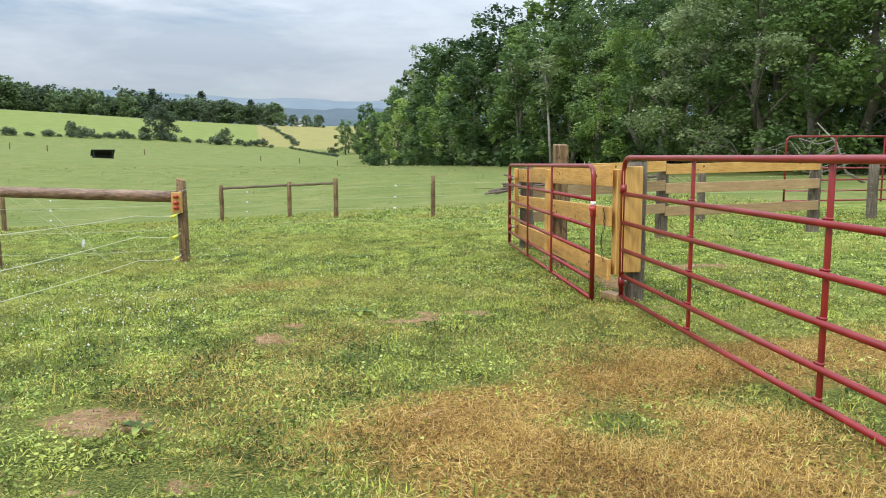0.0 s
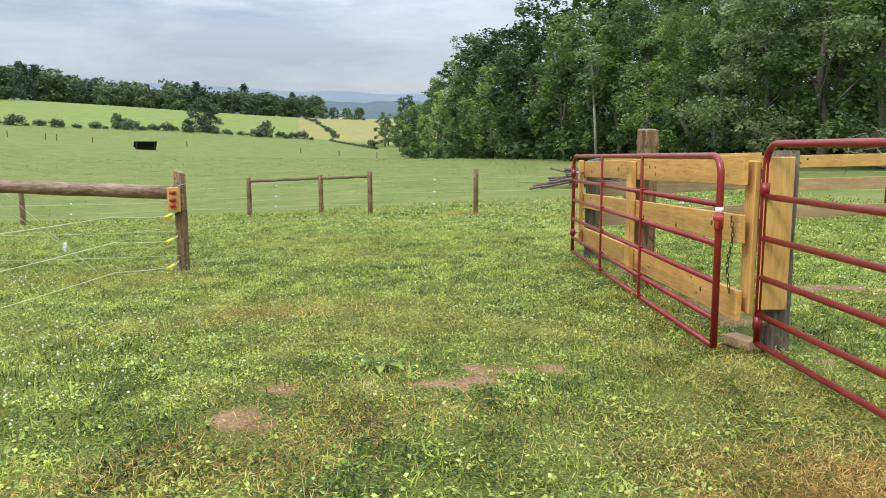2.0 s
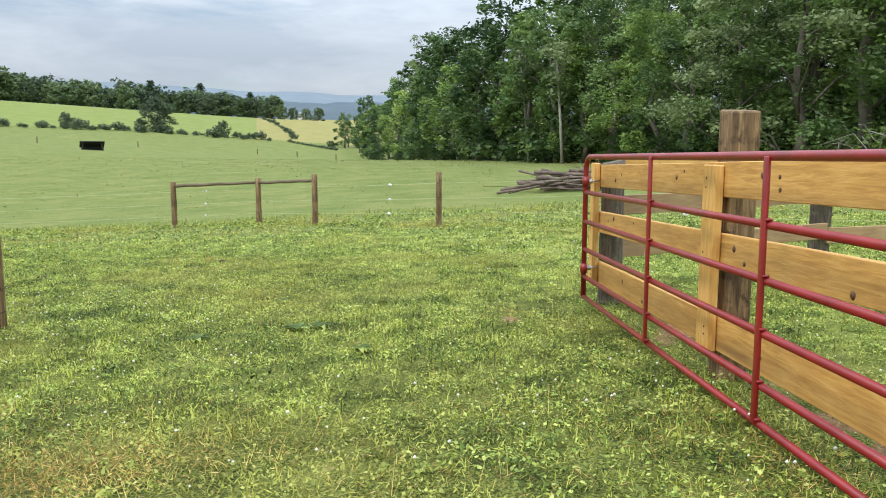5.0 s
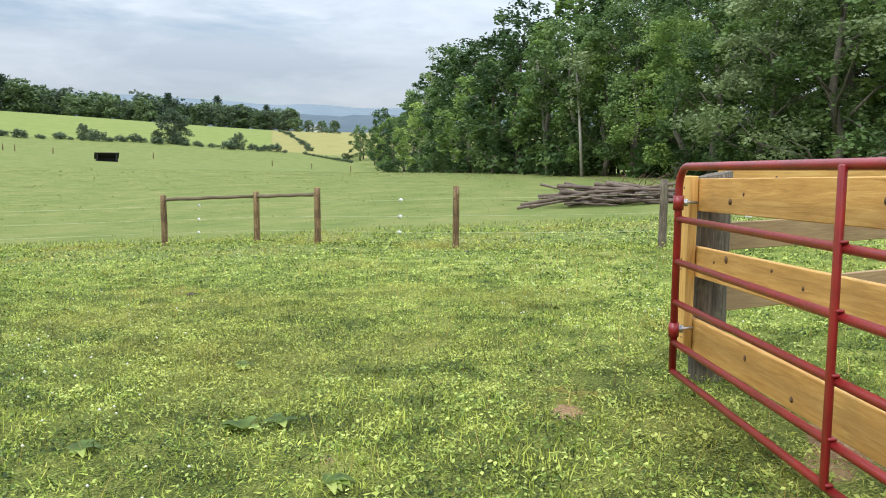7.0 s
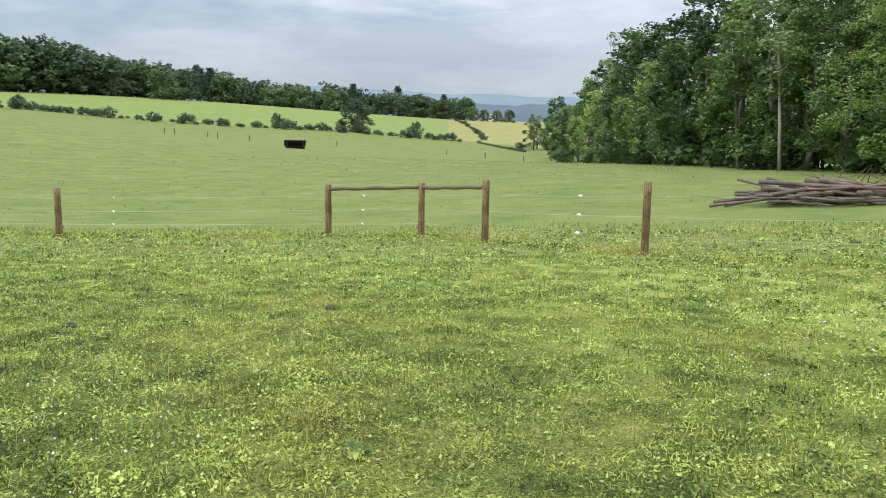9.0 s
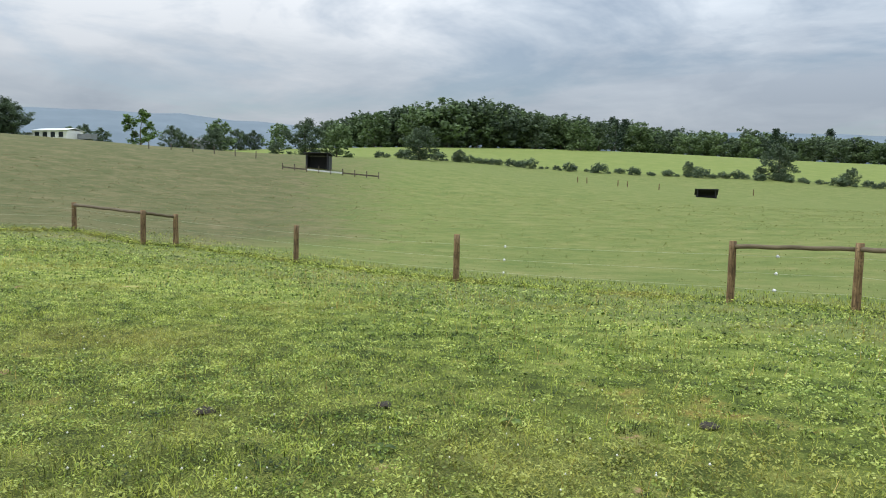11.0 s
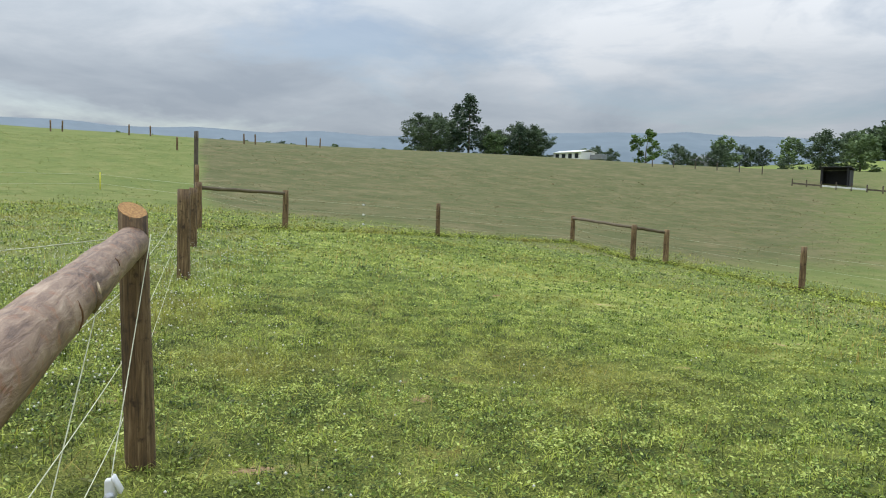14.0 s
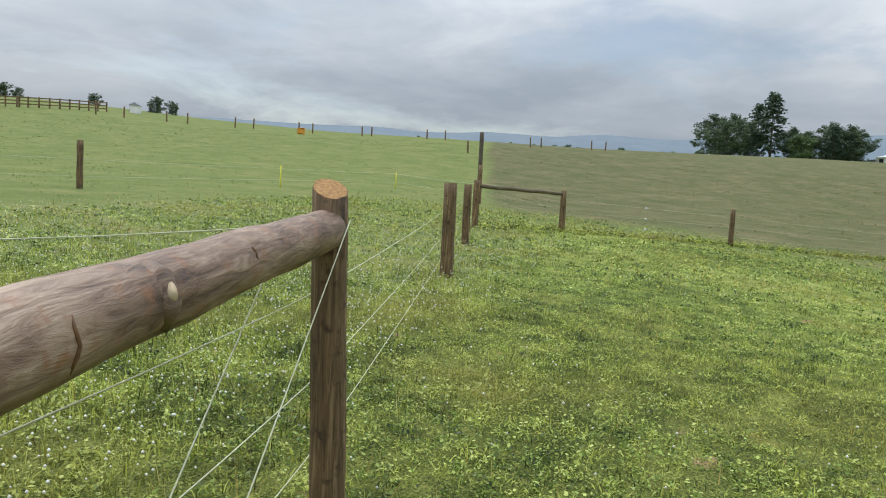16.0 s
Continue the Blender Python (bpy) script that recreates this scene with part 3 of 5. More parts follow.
def log_rail(a, b, r0, r1, mat, label, seed=0, name="rail_log", group="", bow=0.0, knots=(), wavy=0.006, cracks=()):
    """A debarked log between two posts, lying along its own x axis."""
    a, b = Vector(a), Vector(b)
    d = b - a
    ob = new(name)
    ob.matrix_basis = Matrix.Translation(a) @ d.to_track_quat("X", "Z").to_matrix().to_4x4()
    tagged(ob, label, "fence rail", group)
    bm = bmesh.new()
    n = 16
    pts = [(d.length * k / n, bow * math.sin(math.pi * k / n) + wavy * math.sin(k * 1.7 + seed), wavy * math.sin(k * 1.1 + seed)) for k in range(n + 1)]
    rad = [(r0 + (r1 - r0) * k / n) * (1 + 0.014 * math.sin(k * 2.3 + seed)) for k in range(n + 1)]
    rod(bm, pts, rad, 20, rough=0.05, seed=seed)
    part("log", bm, mat, ob)
    if knots:
        for t, ang in knots:
            p = pts[round(t * n)]
            r = rad[round(t * n)]
            c, sn = math.cos(radians(ang)), math.sin(radians(ang))
            bm = bmesh.new()
            rod(bm, [(p[0], p[1] + c * r * 0.6, p[2] + sn * r * 0.6), (p[0], p[1] + c * r * 0.95, p[2] + sn * r * 0.95), (p[0], p[1] + c * r * 1.035, p[2] + sn * r * 1.035)], [0.07, 0.045, 0.026], 14, rough=0.2)
            part("knot", bm, mat, ob)
            bm = bmesh.new()
            rod(bm, [(p[0], p[1] + c * r, p[2] + sn * r), (p[0], p[1] + c * r * 1.05, p[2] + sn * r * 1.05)], 0.018, 12, rough=0.2)
            part("sawn_knot", bm, M_PALECUT, ob, "pale sawn knot")
    for t, a0, a1 in cracks:
        i = round(t * n)
        bm = bmesh.new()
        arc = []
        for k in range(7):
            ang = radians(a0 + (a1 - a0) * k / 6)
            r = rad[i] * 1.0
            arc.append((pts[i][0] + 0.004 * math.sin(k * 1.9 + seed), pts[i][1] + math.cos(ang) * r, pts[i][2] + math.sin(ang) * r))
        rod(bm, arc, [0.001, 0.003, 0.004, 0.0035, 0.004, 0.003, 0.001], 6)
        part("crack", bm, M_KNOT, ob, "dark split across the grain")
    return ob


def wire(name, pts, radius, mat, label, sag=0.0, group="", category="wire"):
    """A strand through points, sagging a little between them."""
    ob = new(name)
    p0 = Vector(pts[0])
    ob.location = p0
    tagged(ob, label, category, group)
    bm = bmesh.new()
    out = []
    for i in range(len(pts) - 1):
        a, b = Vector(pts[i]) - p0, Vector(pts[i + 1]) - p0
        for k in range(6):
            t = k / 6
            q = a.lerp(b, t)
            q.z -= sag * 4 * t * (1 - t)
            out.append(q)
    out.append(Vector(pts[-1]) - p0)
    rod(bm, out, radius, 5)
    part("strand", bm, mat, ob)
    return ob


# ---- tube gates ----
def arc_corner(c, r, a0, a1, n=6):
    return [(0, c[0] + r * math.cos(radians(a0 + (a1 - a0) * k / n)), c[1] + r * math.sin(radians(a0 + (a1 - a0) * k / n))) for k in range(n + 1)]


def tube_gate(length, z0, z1, rails, uprights, label, name="tube_gate", category="gate", tube=0.0215):
    """A welded tube gate in its own y-z plane, from y = 0 to y = length."""
    ob = new(name)
    tagged(ob, label, category)
    r = 0.12
    bm = bmesh.new()
    loop = [(0, 0, z0)] + arc_corner((r, z1 - r), r, 180, 90) + arc_corner((length - r, z1 - r), r, 90, 0) + [(0, length, z0)]
    rod(bm, loop, tube, 12)
    part("frame", bm, M_RED, ob)
    for z in rails:
        bm = bmesh.new()
        rod(bm, [(0, 0, z), (0, length, z)], tube * 0.86, 12)
        part("rail", bm, M_RED, ob)
    for y in uprights:
        bm = bmesh.new()
        box(bm, (0.020, 0.036, z1 - z0), (-0.021, y, (z0 + z1) / 2), bevel=0.006, segs=2)
        up = part("upright", bm, M_RED, ob)
        for z in rails:
            bm = bmesh.new()
            box(bm, (0.03, 0.058, 0.012), (-0.012, y, z + 0.024), bevel=0.004)
            part("weld", bm, M_RED, up)
    return ob


RAILS = [0.06, 0.23, 0.46, 0.69, 0.93]
gate_far = tube_gate(4.58, 0.06, 1.22, RAILS, [1.59, 3.0], "red tubular steel farm gate swung open against the board fence")
gate_far.matrix_basis = pose(0.0, 0.07, 0.01, -0.6, 0, 0)
gate_near = tube_gate(4.5, 0.09, 1.30, [0.09, 0.27, 0.50, 0.74, 0.99], [1.33, 2.86, 4.1], "red tubular steel farm gate hinged on the yellow plank post")
gate_near.matrix_basis = pose(0.26, 0.06, 0.0, 0, 0, 181.8)


def gate_fittings():
    for z, h in ((0.83, 0.10),):
        bm = bmesh.new()
        rod(bm, [(0, 0.0, z - h / 2), (0, 0.0, z + h / 2)], 0.027, 14)
        col = part("latch_collar", bm, M_REDPL, gate_far, "bright red latch collar")
        bm = bmesh.new()
        box(bm, (0.05, 0.06, 0.03), (-0.02, -0.04, z + 0.02), bevel=0.008, segs=2)
        box(bm, (0.02, 0.03, 0.07), (-0.03, -0.05, z - 0.01), bevel=0.006)
        part("latch_tongue", bm, M_REDPL, col)
        bm = bmesh.new()
        rod(bm, [(0, 0, z + h / 2 + 0.002), (0, 0, z + h / 2 + 0.035)], 0.0235, 14)
        part("sticker", bm, M_LABEL, gate_far, "small white paper label")
    for g, y, zs in ((gate_far, 4.58, (0.30, 1.02)), (gate_near, 0.0, (0.22, 1.03))):
        for z in zs:
            bm = bmesh.new()
            rod(bm, [(0, y, z - 0.04), (0, y, z + 0.04)], 0.029, 12)
            hinge = part("hinge_collar", bm, M_RED, g)
            bm = bmesh.new()
            s = 1 if g is gate_far else -1
            rod(bm, [(0.0 if g is gate_near else 0.02, y, z), (0.13 * s, y + 0.05 * (1 if g is gate_far else -1), z)], 0.009, 8)
            rod(bm, [(0.05 * s, y + 0.02 * (1 if g is gate_far else -1), z - 0.02), (0.05 * s, y + 0.02 * (1 if g is gate_far else -1), z + 0.02)], 0.014, 8)
            part("hinge_bolt", bm, M_STEEL, hinge, "zinc hinge bolt")


gate_fittings()


# ---- the new board fence along the open gate ----
def board(parent, a, b, h, thick, mat, name="board", label=""):
    """A sawn plank between two points of its centre line, upright on edge."""
    a, b = Vector(a), Vector(b)
    d = b - a
    bm = bmesh.new()
    box(bm, (d.length, thick, h), (d.length / 2, 0, 0), bevel=0.004)
    ob = part(name, bm, mat, parent, label, False)
    if mat is M_PINE_A:
        rng = random.Random(round(a.y * 100 + a.z * 1000))
        for k in range(rng.randint(2, 4)):
            u, w, r = rng.uniform(0.1, 0.9) * d.length, rng.uniform(-0.32, 0.32) * h, rng.uniform(0.009, 0.02)
            bm = bmesh.new()
            rod(bm, [(u, -thick / 2 - 0.0015, w), (u, thick / 2 + 0.0015, w)], r, 10, rough=0.25, seed=k)
            part("knot", bm, M_KNOT, ob)
    ob.matrix_basis = parent.matrix_basis.inverted() @ Matrix.Translation(a) @ d.to_track_quat("X", "Z").to_matrix().to_4x4()
    return ob


M_PINE_A = wood("fresh_pine_plank", [(0.3, (0.34, 0.165, 0.038)), (0.5, (0.56, 0.305, 0.082)), (0.7, (0.70, 0.44, 0.15))], (0.5, 6, 6), 0.6, 0.25, knots=0.55)
fence = thing("board_fence", "new yellow pine board fence on old grey posts", "fence", 0.17, 2.5)
for za, zb, h in ((1.135, 1.02, 0.185), (0.775, 0.635, 0.175), (0.30, 0.205, 0.19)):
    board(fence, (0.165, 0.12, za + 0.01), (0.165, 2.56, (za + zb) / 2 + 0.004), h, 0.035, M_PINE_A)
    board(fence, (0.165, 2.566, (za + zb) / 2 + 0.002), (0.165, 4.86, zb), h, 0.035, M_PINE_A)


def upright_plank(x, y, z0, z1, w, d, rz, mat, name, label):
    ob = thing(name, label, "plank", x, y, 0.0, rz)
    bm = bmesh.new()
    box(bm, (d, w, z1 - z0), (0, 0, (z0 + z1) / 2), bevel=0.005)
    part("plank", bm, mat, ob, "", False)
    for z in (z0 + 0.09, z0 + 0.13, (z0 + z1) / 2 - 0.03, (z0 + z1) / 2 + 0.03, z1 - 0.12, z1 - 0.07):
        bm = bmesh.new()
        rod(bm, [(-d / 2 + 0.002, 0.2 * w * (1 if z > 0.5 else -1), z), (-d / 2 - 0.003, 0.2 * w * (1 if z > 0.5 else -1), z)], 0.005, 8)
        part("nail", bm, M_IRON, ob, "dark nail head")
    return ob


upright_plank(0.118, 2.50, 0.16, 1.16, 0.15, 0.05, 0, M_PINE_UP, "batten", "upright yellow pine batten nailed over the board ends")
upright_plank(0.118, 4.80, 0.10, 1.13, 0.12, 0.05, 0, M_PINE_UP, "batten", "upright yellow pine batten beside the gate hinge")


def square_post(x, y, w, h, mat, label, rz=0, lean=0.0):
    ob = thing("timber_post", label, "fence post", x, y, 0.0, rz)
    bm = bmesh.new()
    box(bm, (w, w, h + 0.3), (0, 0, (h - 0.3) / 2), bevel=0.012, segs=2)
    for v in bm.verts:
        v.co.x += 0.006 * noise.noise(v.co * 4)
        v.co.z += 0.015 * v.co.y / w * (v.co.z > h * 0.8)
    part("shaft", bm, mat, ob, "", False)
    return ob


square_post(0.275, 2.56, 0.16, 1.45, M_POST, "tall dark grey square timber post behind the boards")
round_post(0.30, 4.90, 1.23, 0.10, M_GREY, label="thick grey round post with rounded worn top", slant=0.02)
gp0 = round_post(0.41, 0.16, 1.24, 0.085, M_GREY, label="grey round gate post clad with yellow planks")
for ax, ay, w, d, z0, z1, lab in ((0.275, 0.03, 0.18, 0.04, 0.30, 1.225, ""), (0.215, 0.145, 0.035, 0.14, 0.26, 1.2, "")):
    bm = bmesh.new()
    box(bm, (w, d, z1 - z0), (ax + 0.02 - 0.41 + (0.04 if w > 0.1 else 0), ay + 0.03 - 0.16, (z0 + z1) / 2 - gz(0.41, 0.16)), bevel=0.006)
    part("cladding_plank", bm, M_PINE_UP, gp0, "fresh yellow pine plank", False)
blk = thing("wood_block", "short sawn wood block lying under the gate post", "block", 0.24, 0.22, rz=24)
bm = bmesh.new()
box(bm, (0.12, 0.22, 0.065), (0, 0, 0.04), bevel=0.008, segs=2)
part("block", bm, M_PINE_X, blk, "", False)


def chain(x, y, ztop, n):
    ob = thing("chain", "rusty hanging gate chain", "chain", x, y, 0.0)
    for k in range(n):
        bm = bmesh.new()
        z = ztop - k * 0.032
        sway = 0.012 * math.sin(k * 0.5)
        ring = [(0.008 * math.cos(t) + sway, 0, z + 0.021 * math.sin(t)) if k % 2 else (sway, 0.008 * math.cos(t), z + 0.021 * math.sin(t)) for t in [2 * math.pi * j / 10 for j in range(10)]]
        rod(bm, ring, 0.0026, 5, closed=True)
        part("link", bm, M_IRON, ob)
    return ob


chain(0.125, 0.20, 0.84, 15)

# ---- the older board fence behind, and the corral ----
old = thing("board_fence", "weathered board fence running off behind the gates", "fence", 2.8, 5.7)
for a, b in (((0.36, 4.97), (2.8, 5.83)), ((2.81, 5.83), (5.7, 6.22))):
    for z, h in ((1.08, 0.17), (0.76, 0.17), (0.38, 0.16)):
        board(old, (*a, z), (*b, z + 0.05), h, 0.035, M_PINE_A if z > 1 else M_PINE_X)
round_post(2.8, 5.95, 1.24, 0.10, M_GREY, label="grey weathered fence post behind the boards", slant=0.02)
round_post(5.7, 6.35, 1.2, 0.10, M_GREY, label="grey weathered fence post at the end of the boards")
round_post(5.0, 9.5, 1.15, 0.085, M_GREY, label="grey weathered fence post in the grass")
round_post(8.3, 8.6, 1.2, 0.10, M_GREY, label="grey weathered fence post by the red corral")
P_RAILS = [0.2, 0.42, 0.66, 0.92, 1.2]
pan = tube_gate(3.6, 0.15, 1.62, P_RAILS, [1.2, 2.4], "red steel corral panel standing in the grass", "corral_panel", "corral panel", 0.022)
pan.matrix_basis = pose(6.95, 9.65, 0.08, 0, 0, -86)
pan2 = copy_thing(pan, pose(9.2, 8.9, 0.03, 0, 0, -75))
copy_thing(pan, pose(10.6, 9.5, 0.1, 0, 0, -88))

# ---- wooden braces and line posts of the wire fence ----
BR = "fence brace of round wooden posts"
LINE = "line posts of the wire fence"
def brace(points, heights, radius, rails, label):
    for (x, y), h in zip(points, heights):
        round_post(x, y, h, radius, group=BR, label=label)
    for i, (z0, z1) in enumerate(rails):
        (xa, ya), (xb, yb) = points[i], points[i + 1]
        d = Vector((xb - xa, yb - ya, 0)).normalized() * (radius * 0.9)
        log_rail((xa + d.x, ya + d.y, gz(xa, ya) + z0), (xb - d.x, yb - d.y, gz(xb, yb) + z1), radius * 0.62, radius * 0.55, M_LOG_DARK, "thin dark round brace rail between two posts", seed=xa, group=BR)


brace([(-7.4, 18.7), (-5.15, 18.55), (-3.5, 16.95)], [1.22, 1.22, 1.25], 0.072, [(1.12, 1.11), (1.11, 1.1)], "round wooden brace post in the paddock fence")
brace([(-34.0, 16.95), (-27.8, 16.85), (-27.6, 18.0)], [1.2, 1.25, 1.2], 0.095, [(1.1, 1.15), (1.15, 1.1)], "round wooden corner brace post at the paddock's far end")
brace([(-24.2, 2.62), (-26.66, 4.85)], [1.25, 1.2], 0.088, [(1.1, 1.1)], "round wooden brace post at the fence corner")
for x, y, h, r, m in ((-0.6, 14.5, 1.18, 0.06, M_POST), (2.92, 13.2, 1.2, 0.07, M_GREY), (-14.24, 18.38, 1.2, 0.078, M_POST), (-21.0, 18.48, 1.2, 0.08, M_POST), (-30.18, 10.26, 1.2, 0.08, M_POST),
                      (-14.1, 3.73, 1.25, 0.085, M_POST), (-19.35, 3.14, 1.2, 0.08, M_POST), (-39.4, 0.55, 3.3, 0.10, M_GREY), (-38.2, 0.75, 1.75, 0.09, M_POST), (-23.9, -9.0, 1.4, 0.09, M_POST)):
    round_post(x, y, h, r, m, group=LINE)


# ---- the near brace by the gateway ----
GPX, GPY, NPX, NPY = -4.79, 4.727, -7.34, 4.53
gpost = round_post(GPX, GPY, 1.21, 0.071, label="round wooden gate post with a slanted fresh-cut top", slant=-0.02, rough=0.05)
npost = round_post(NPX, NPY, 1.25, 0.068, label="round wooden brace post with slanted cut top", slant=-0.03, side_slant=-0.022, lean=(0, -0.045), rough=0.06)
log_rail((GPX - 0.06, GPY - 0.01, 0.75), (NPX + 0.05, NPY - 0.04, 0.86), 0.084, 0.076, M_LOG, "thick peeled log rail with knots, weathered grey-brown", seed=2, bow=0.008, knots=((0.44, 165),), cracks=((0.34, 150, 215), (0.62, 140, 165)), wavy=0.002)


def wire_wrap(post, z, r, mat=M_STEEL, tilt=0.03):
    bm = bmesh.new()
    rod(bm, [(r * math.cos(t), r * math.sin(t), z + tilt * math.cos(t)) for t in [2 * math.pi * k / 20 for k in range(20)]], 0.0035, 5, closed=True)
    part("wire_wrap", bm, mat, post, "wire loop round the post")


for z in (1.04,):
    wire_wrap(gpost, z, 0.073)
for z in (0.72, 0.12):
    wire_wrap(gpost, z, 0.074, M_IRON)


def anchor_block():
    bm = bmesh.new()
    box(bm, (0.15, 0.045, 0.30), (-0.05, -0.088, 0.88), bevel=0.006)
    blkp = part("backing_board", bm, M_PINE_UP, gpost, "pale sawn backing board", False)
    for dz in (0.09, 0.0, -0.07):
        bm = bmesh.new()
        box(bm, (0.075, 0.035, 0.045), (-0.05, -0.128, 0.88 + dz), bevel=0.01, segs=2)
        rod(bm, [(-0.05, -0.133, 0.88 + dz), (-0.05, -0.168, 0.88 + dz)], 0.014, 8)
        part("insulator", bm, M_REDPL, blkp, "red plastic insulator")


anchor_block()
# wires that brace and close the gateway corner
gzp, gzn = gz(GPX, GPY), gz(NPX, NPY)
WL = "thin white electric rope along the fence"


DUNG = [(-6.5, 6.7, 0.075), (-3.94, 8.89, 0.07), (-5.79, 7.69, 0.055)]

# ---- electric ropes and wires ----
def fence_line(points, heights, label, radius=0.0022, mat=None):
    for h in heights:
        wire("fence_wire", [(x, y, gz(x, y) + h) for x, y in points], radius, mat or M_ROPE, label, 0.015, "wires of the paddock fence")


fence_line([(-39.4, 0.65), (-26.66, 4.93), (-30.18, 10.34), (-34.0, 17.04), (-27.8, 16.94), (-27.6, 18.1), (-21.0, 18.58), (-14.24, 18.48), (-7.4, 18.8)], (0.3, 0.62, 0.95), "thin white electric wire on the line posts", 0.002)
fence_line([(-7.4, 18.8), (-5.15, 18.65), (-3.5, 17.05), (-0.6, 14.58), (2.92, 13.28), (5.0, 9.6), (8.3, 8.7)], (0.3, 0.62, 0.95), "thin white electric wire on the line posts", 0.002)
fence_line([(GPX, GPY - 0.1), (NPX, NPY - 0.1), (-14.1, 3.62), (-19.35, 3.05), (-24.2, 2.52), (-39.4, 0.45)], (0.2, 0.5, 0.85), "thin white electric wire on the line posts")
for z, z1, z2 in ((0.74, 0.63, 0.73), (0.45, 0.38, 0.45), (0.14, 0.09, 0.21)):
    hx, hy = -4.80, 4.30
    wire("electric_rope", [(GPX - 0.02, GPY - 0.1, gzp + z), (hx, hy, gzp + z - 0.03), (-4.8, 2.8, z1), (-4.8, -0.3, z2), (-4.85, -5.5, z2 + 0.12)], 0.0038, M_ROPE, "white and yellow electric gate rope", 0.01, "ropes across the side gateway")
    grip = thing("gate_handle", "yellow plastic electric fence gate handle", "handle", hx, hy, gzp + z - 0.03)
    bm = bmesh.new()
    rod(bm, [(0.012, 0.10, 0.012), (0.005, 0.05, 0.006), (0, 0, 0), (-0.005, -0.06, -0.006)], [0.016, 0.020, 0.018, 0.024], 10)
    part("grip", bm, M_YELLOW, grip)
    bm = bmesh.new()
    rod(bm, [(0.012, 0.10, 0.012), (0.03, 0.2, 0.03)], 0.005, 6)
    part("hook", bm, M_STEEL, grip)
wire("electric_rope", [(NPX + 0.01, NPY + 0.04, 0.90), (-6.28, 4.645, 0.17), (-5.84, 4.68, -0.2)], 0.0024, M_ROPE, WL, 0.0)
wire("electric_rope", [(-6.76, 4.5, 0.76), (-6.25, 4.5, 0.27), (-5.74, 4.5, -0.2)], 0.0024, M_ROPE, WL, 0.0)
wire("electric_rope", [(NPX + 0.03, NPY - 0.1, gzn + 1.12), (-6.3, 2.6, gzn + 1.0), (-4.9, -0.3, gzn + 0.9)], 0.0024, M_ROPE, WL, 0.03)
tens = thing("wire_tensioner", "white metal ratchet tensioner hanging on the rope", "tensioner", -6.19, 4.655, 0.09)
bm = bmesh.new()
box(bm, (0.03, 0.035, 0.10), (0, 0, 0.0), bevel=0.008, segs=2)
box(bm, (0.035, 0.012, 0.07), (0.0, 0.022, 0.03), Euler((0.4, 0.2, 0)).to_matrix(), 0.005)
part("body", bm, M_WHITE, tens)
bm = bmesh.new()
rod(bm, [(-0.025, 0, -0.01), (0.025, 0, -0.01)], 0.018, 10)
part("spool", bm, M_STEEL, tens)

for (xa, ya), (xb, yb), f in (((-3.5, 17.05), (-0.6, 14.58), 0.62), ((-7.4, 18.8), (-5.15, 18.65), 0.35), ((-26.66, 4.93), (-30.18, 10.34), 0.45), ((-14.24, 18.48), (-7.4, 18.8), 0.2), ((2.92, 13.28), (5.0, 9.6), 0.4)):
    for h in (0.3, 0.62, 0.95):
        tx, ty = xa + (xb - xa) * f + 0.05 * h, ya + (yb - ya) * f
        copy_thing(tens, pose(tx, ty, gz(xa, ya) * (1 - f) + gz(xb, yb) * f + h - 0.015, 90, 0, 40))


def dung(x, y, r, seed):
    rng = random.Random(seed)
    ob = thing("cow_pat", "dark dried cow pat lying in the grass", "dung", x, y, group="cow pats")
    bm = bmesh.new()
    rings = []
    for q, z in ((1.0, 0.0), (0.85, 0.014), (0.5, 0.02), (0.15, 0.018)):
        rings.append([bm.verts.new((r * q * (1 + 0.22 * math.sin(3 * t + seed) + rng.uniform(-0.1, 0.1)) * math.cos(t), r * q * (1 + rng.uniform(-0.12, 0.12)) * math.sin(t), z + rng.uniform(-0.004, 0.006) + 0.012)) for t in [2 * math.pi * k / 14 for k in range(14)]])
    for a, b in zip(rings, rings[1:]):
        for k in range(14):
            bm.faces.new((a[k], a[(k + 1) % 14], b[(k + 1) % 14], b[k]))
    bm.faces.new(rings[-1])
    part("crust", bm, M_DUNG, ob)


for k, (x, y, r) in enumerate(DUNG):
    dung(x, y, r, k)

# step-in posts of the strip fence on the pasture
for x, y, h in ((-35.7, -7.85, 1.0), (-47.1, -5.5, 0.95)):
    ob = thing("step_in_post", "yellow plastic step-in fence post", "fence post", x, y, group="step-in posts")
    bm = bmesh.new()
    rod(bm, [(0, 0, -0.2), (0, 0, h)], 0.03, 8)
    for k in range(4):
        box(bm, (0.05, 0.05, 0.03), (0, 0.02, 0.25 + 0.22 * k), bevel=0.008)
    part("shaft", bm, M_YELLOW, ob)
fence_line([(-39.4, 0.55), (-47.1, -5.5), (-35.7, -7.85), (-23.9, -9.0), (-19, -14)], (0.35, 0.85), "white electric tape of the strip fence", 0.006)


# posts along the far pastures
def far_posts(spots, h, r, mat, label, group):
    first = None
    for x, y in spots:
        if first is None:
            first = round_post(x, y, h, r, mat, label=label, group=group)
        else:
            copy_thing(first, pose(x, y, gz(x, y), random.uniform(-2, 2), random.uniform(-2, 2), random.uniform(0, 90)))


def polar(az, d):
    return (-3 + d * math.sin(radians(az)), 4 + d * math.cos(radians(az)))


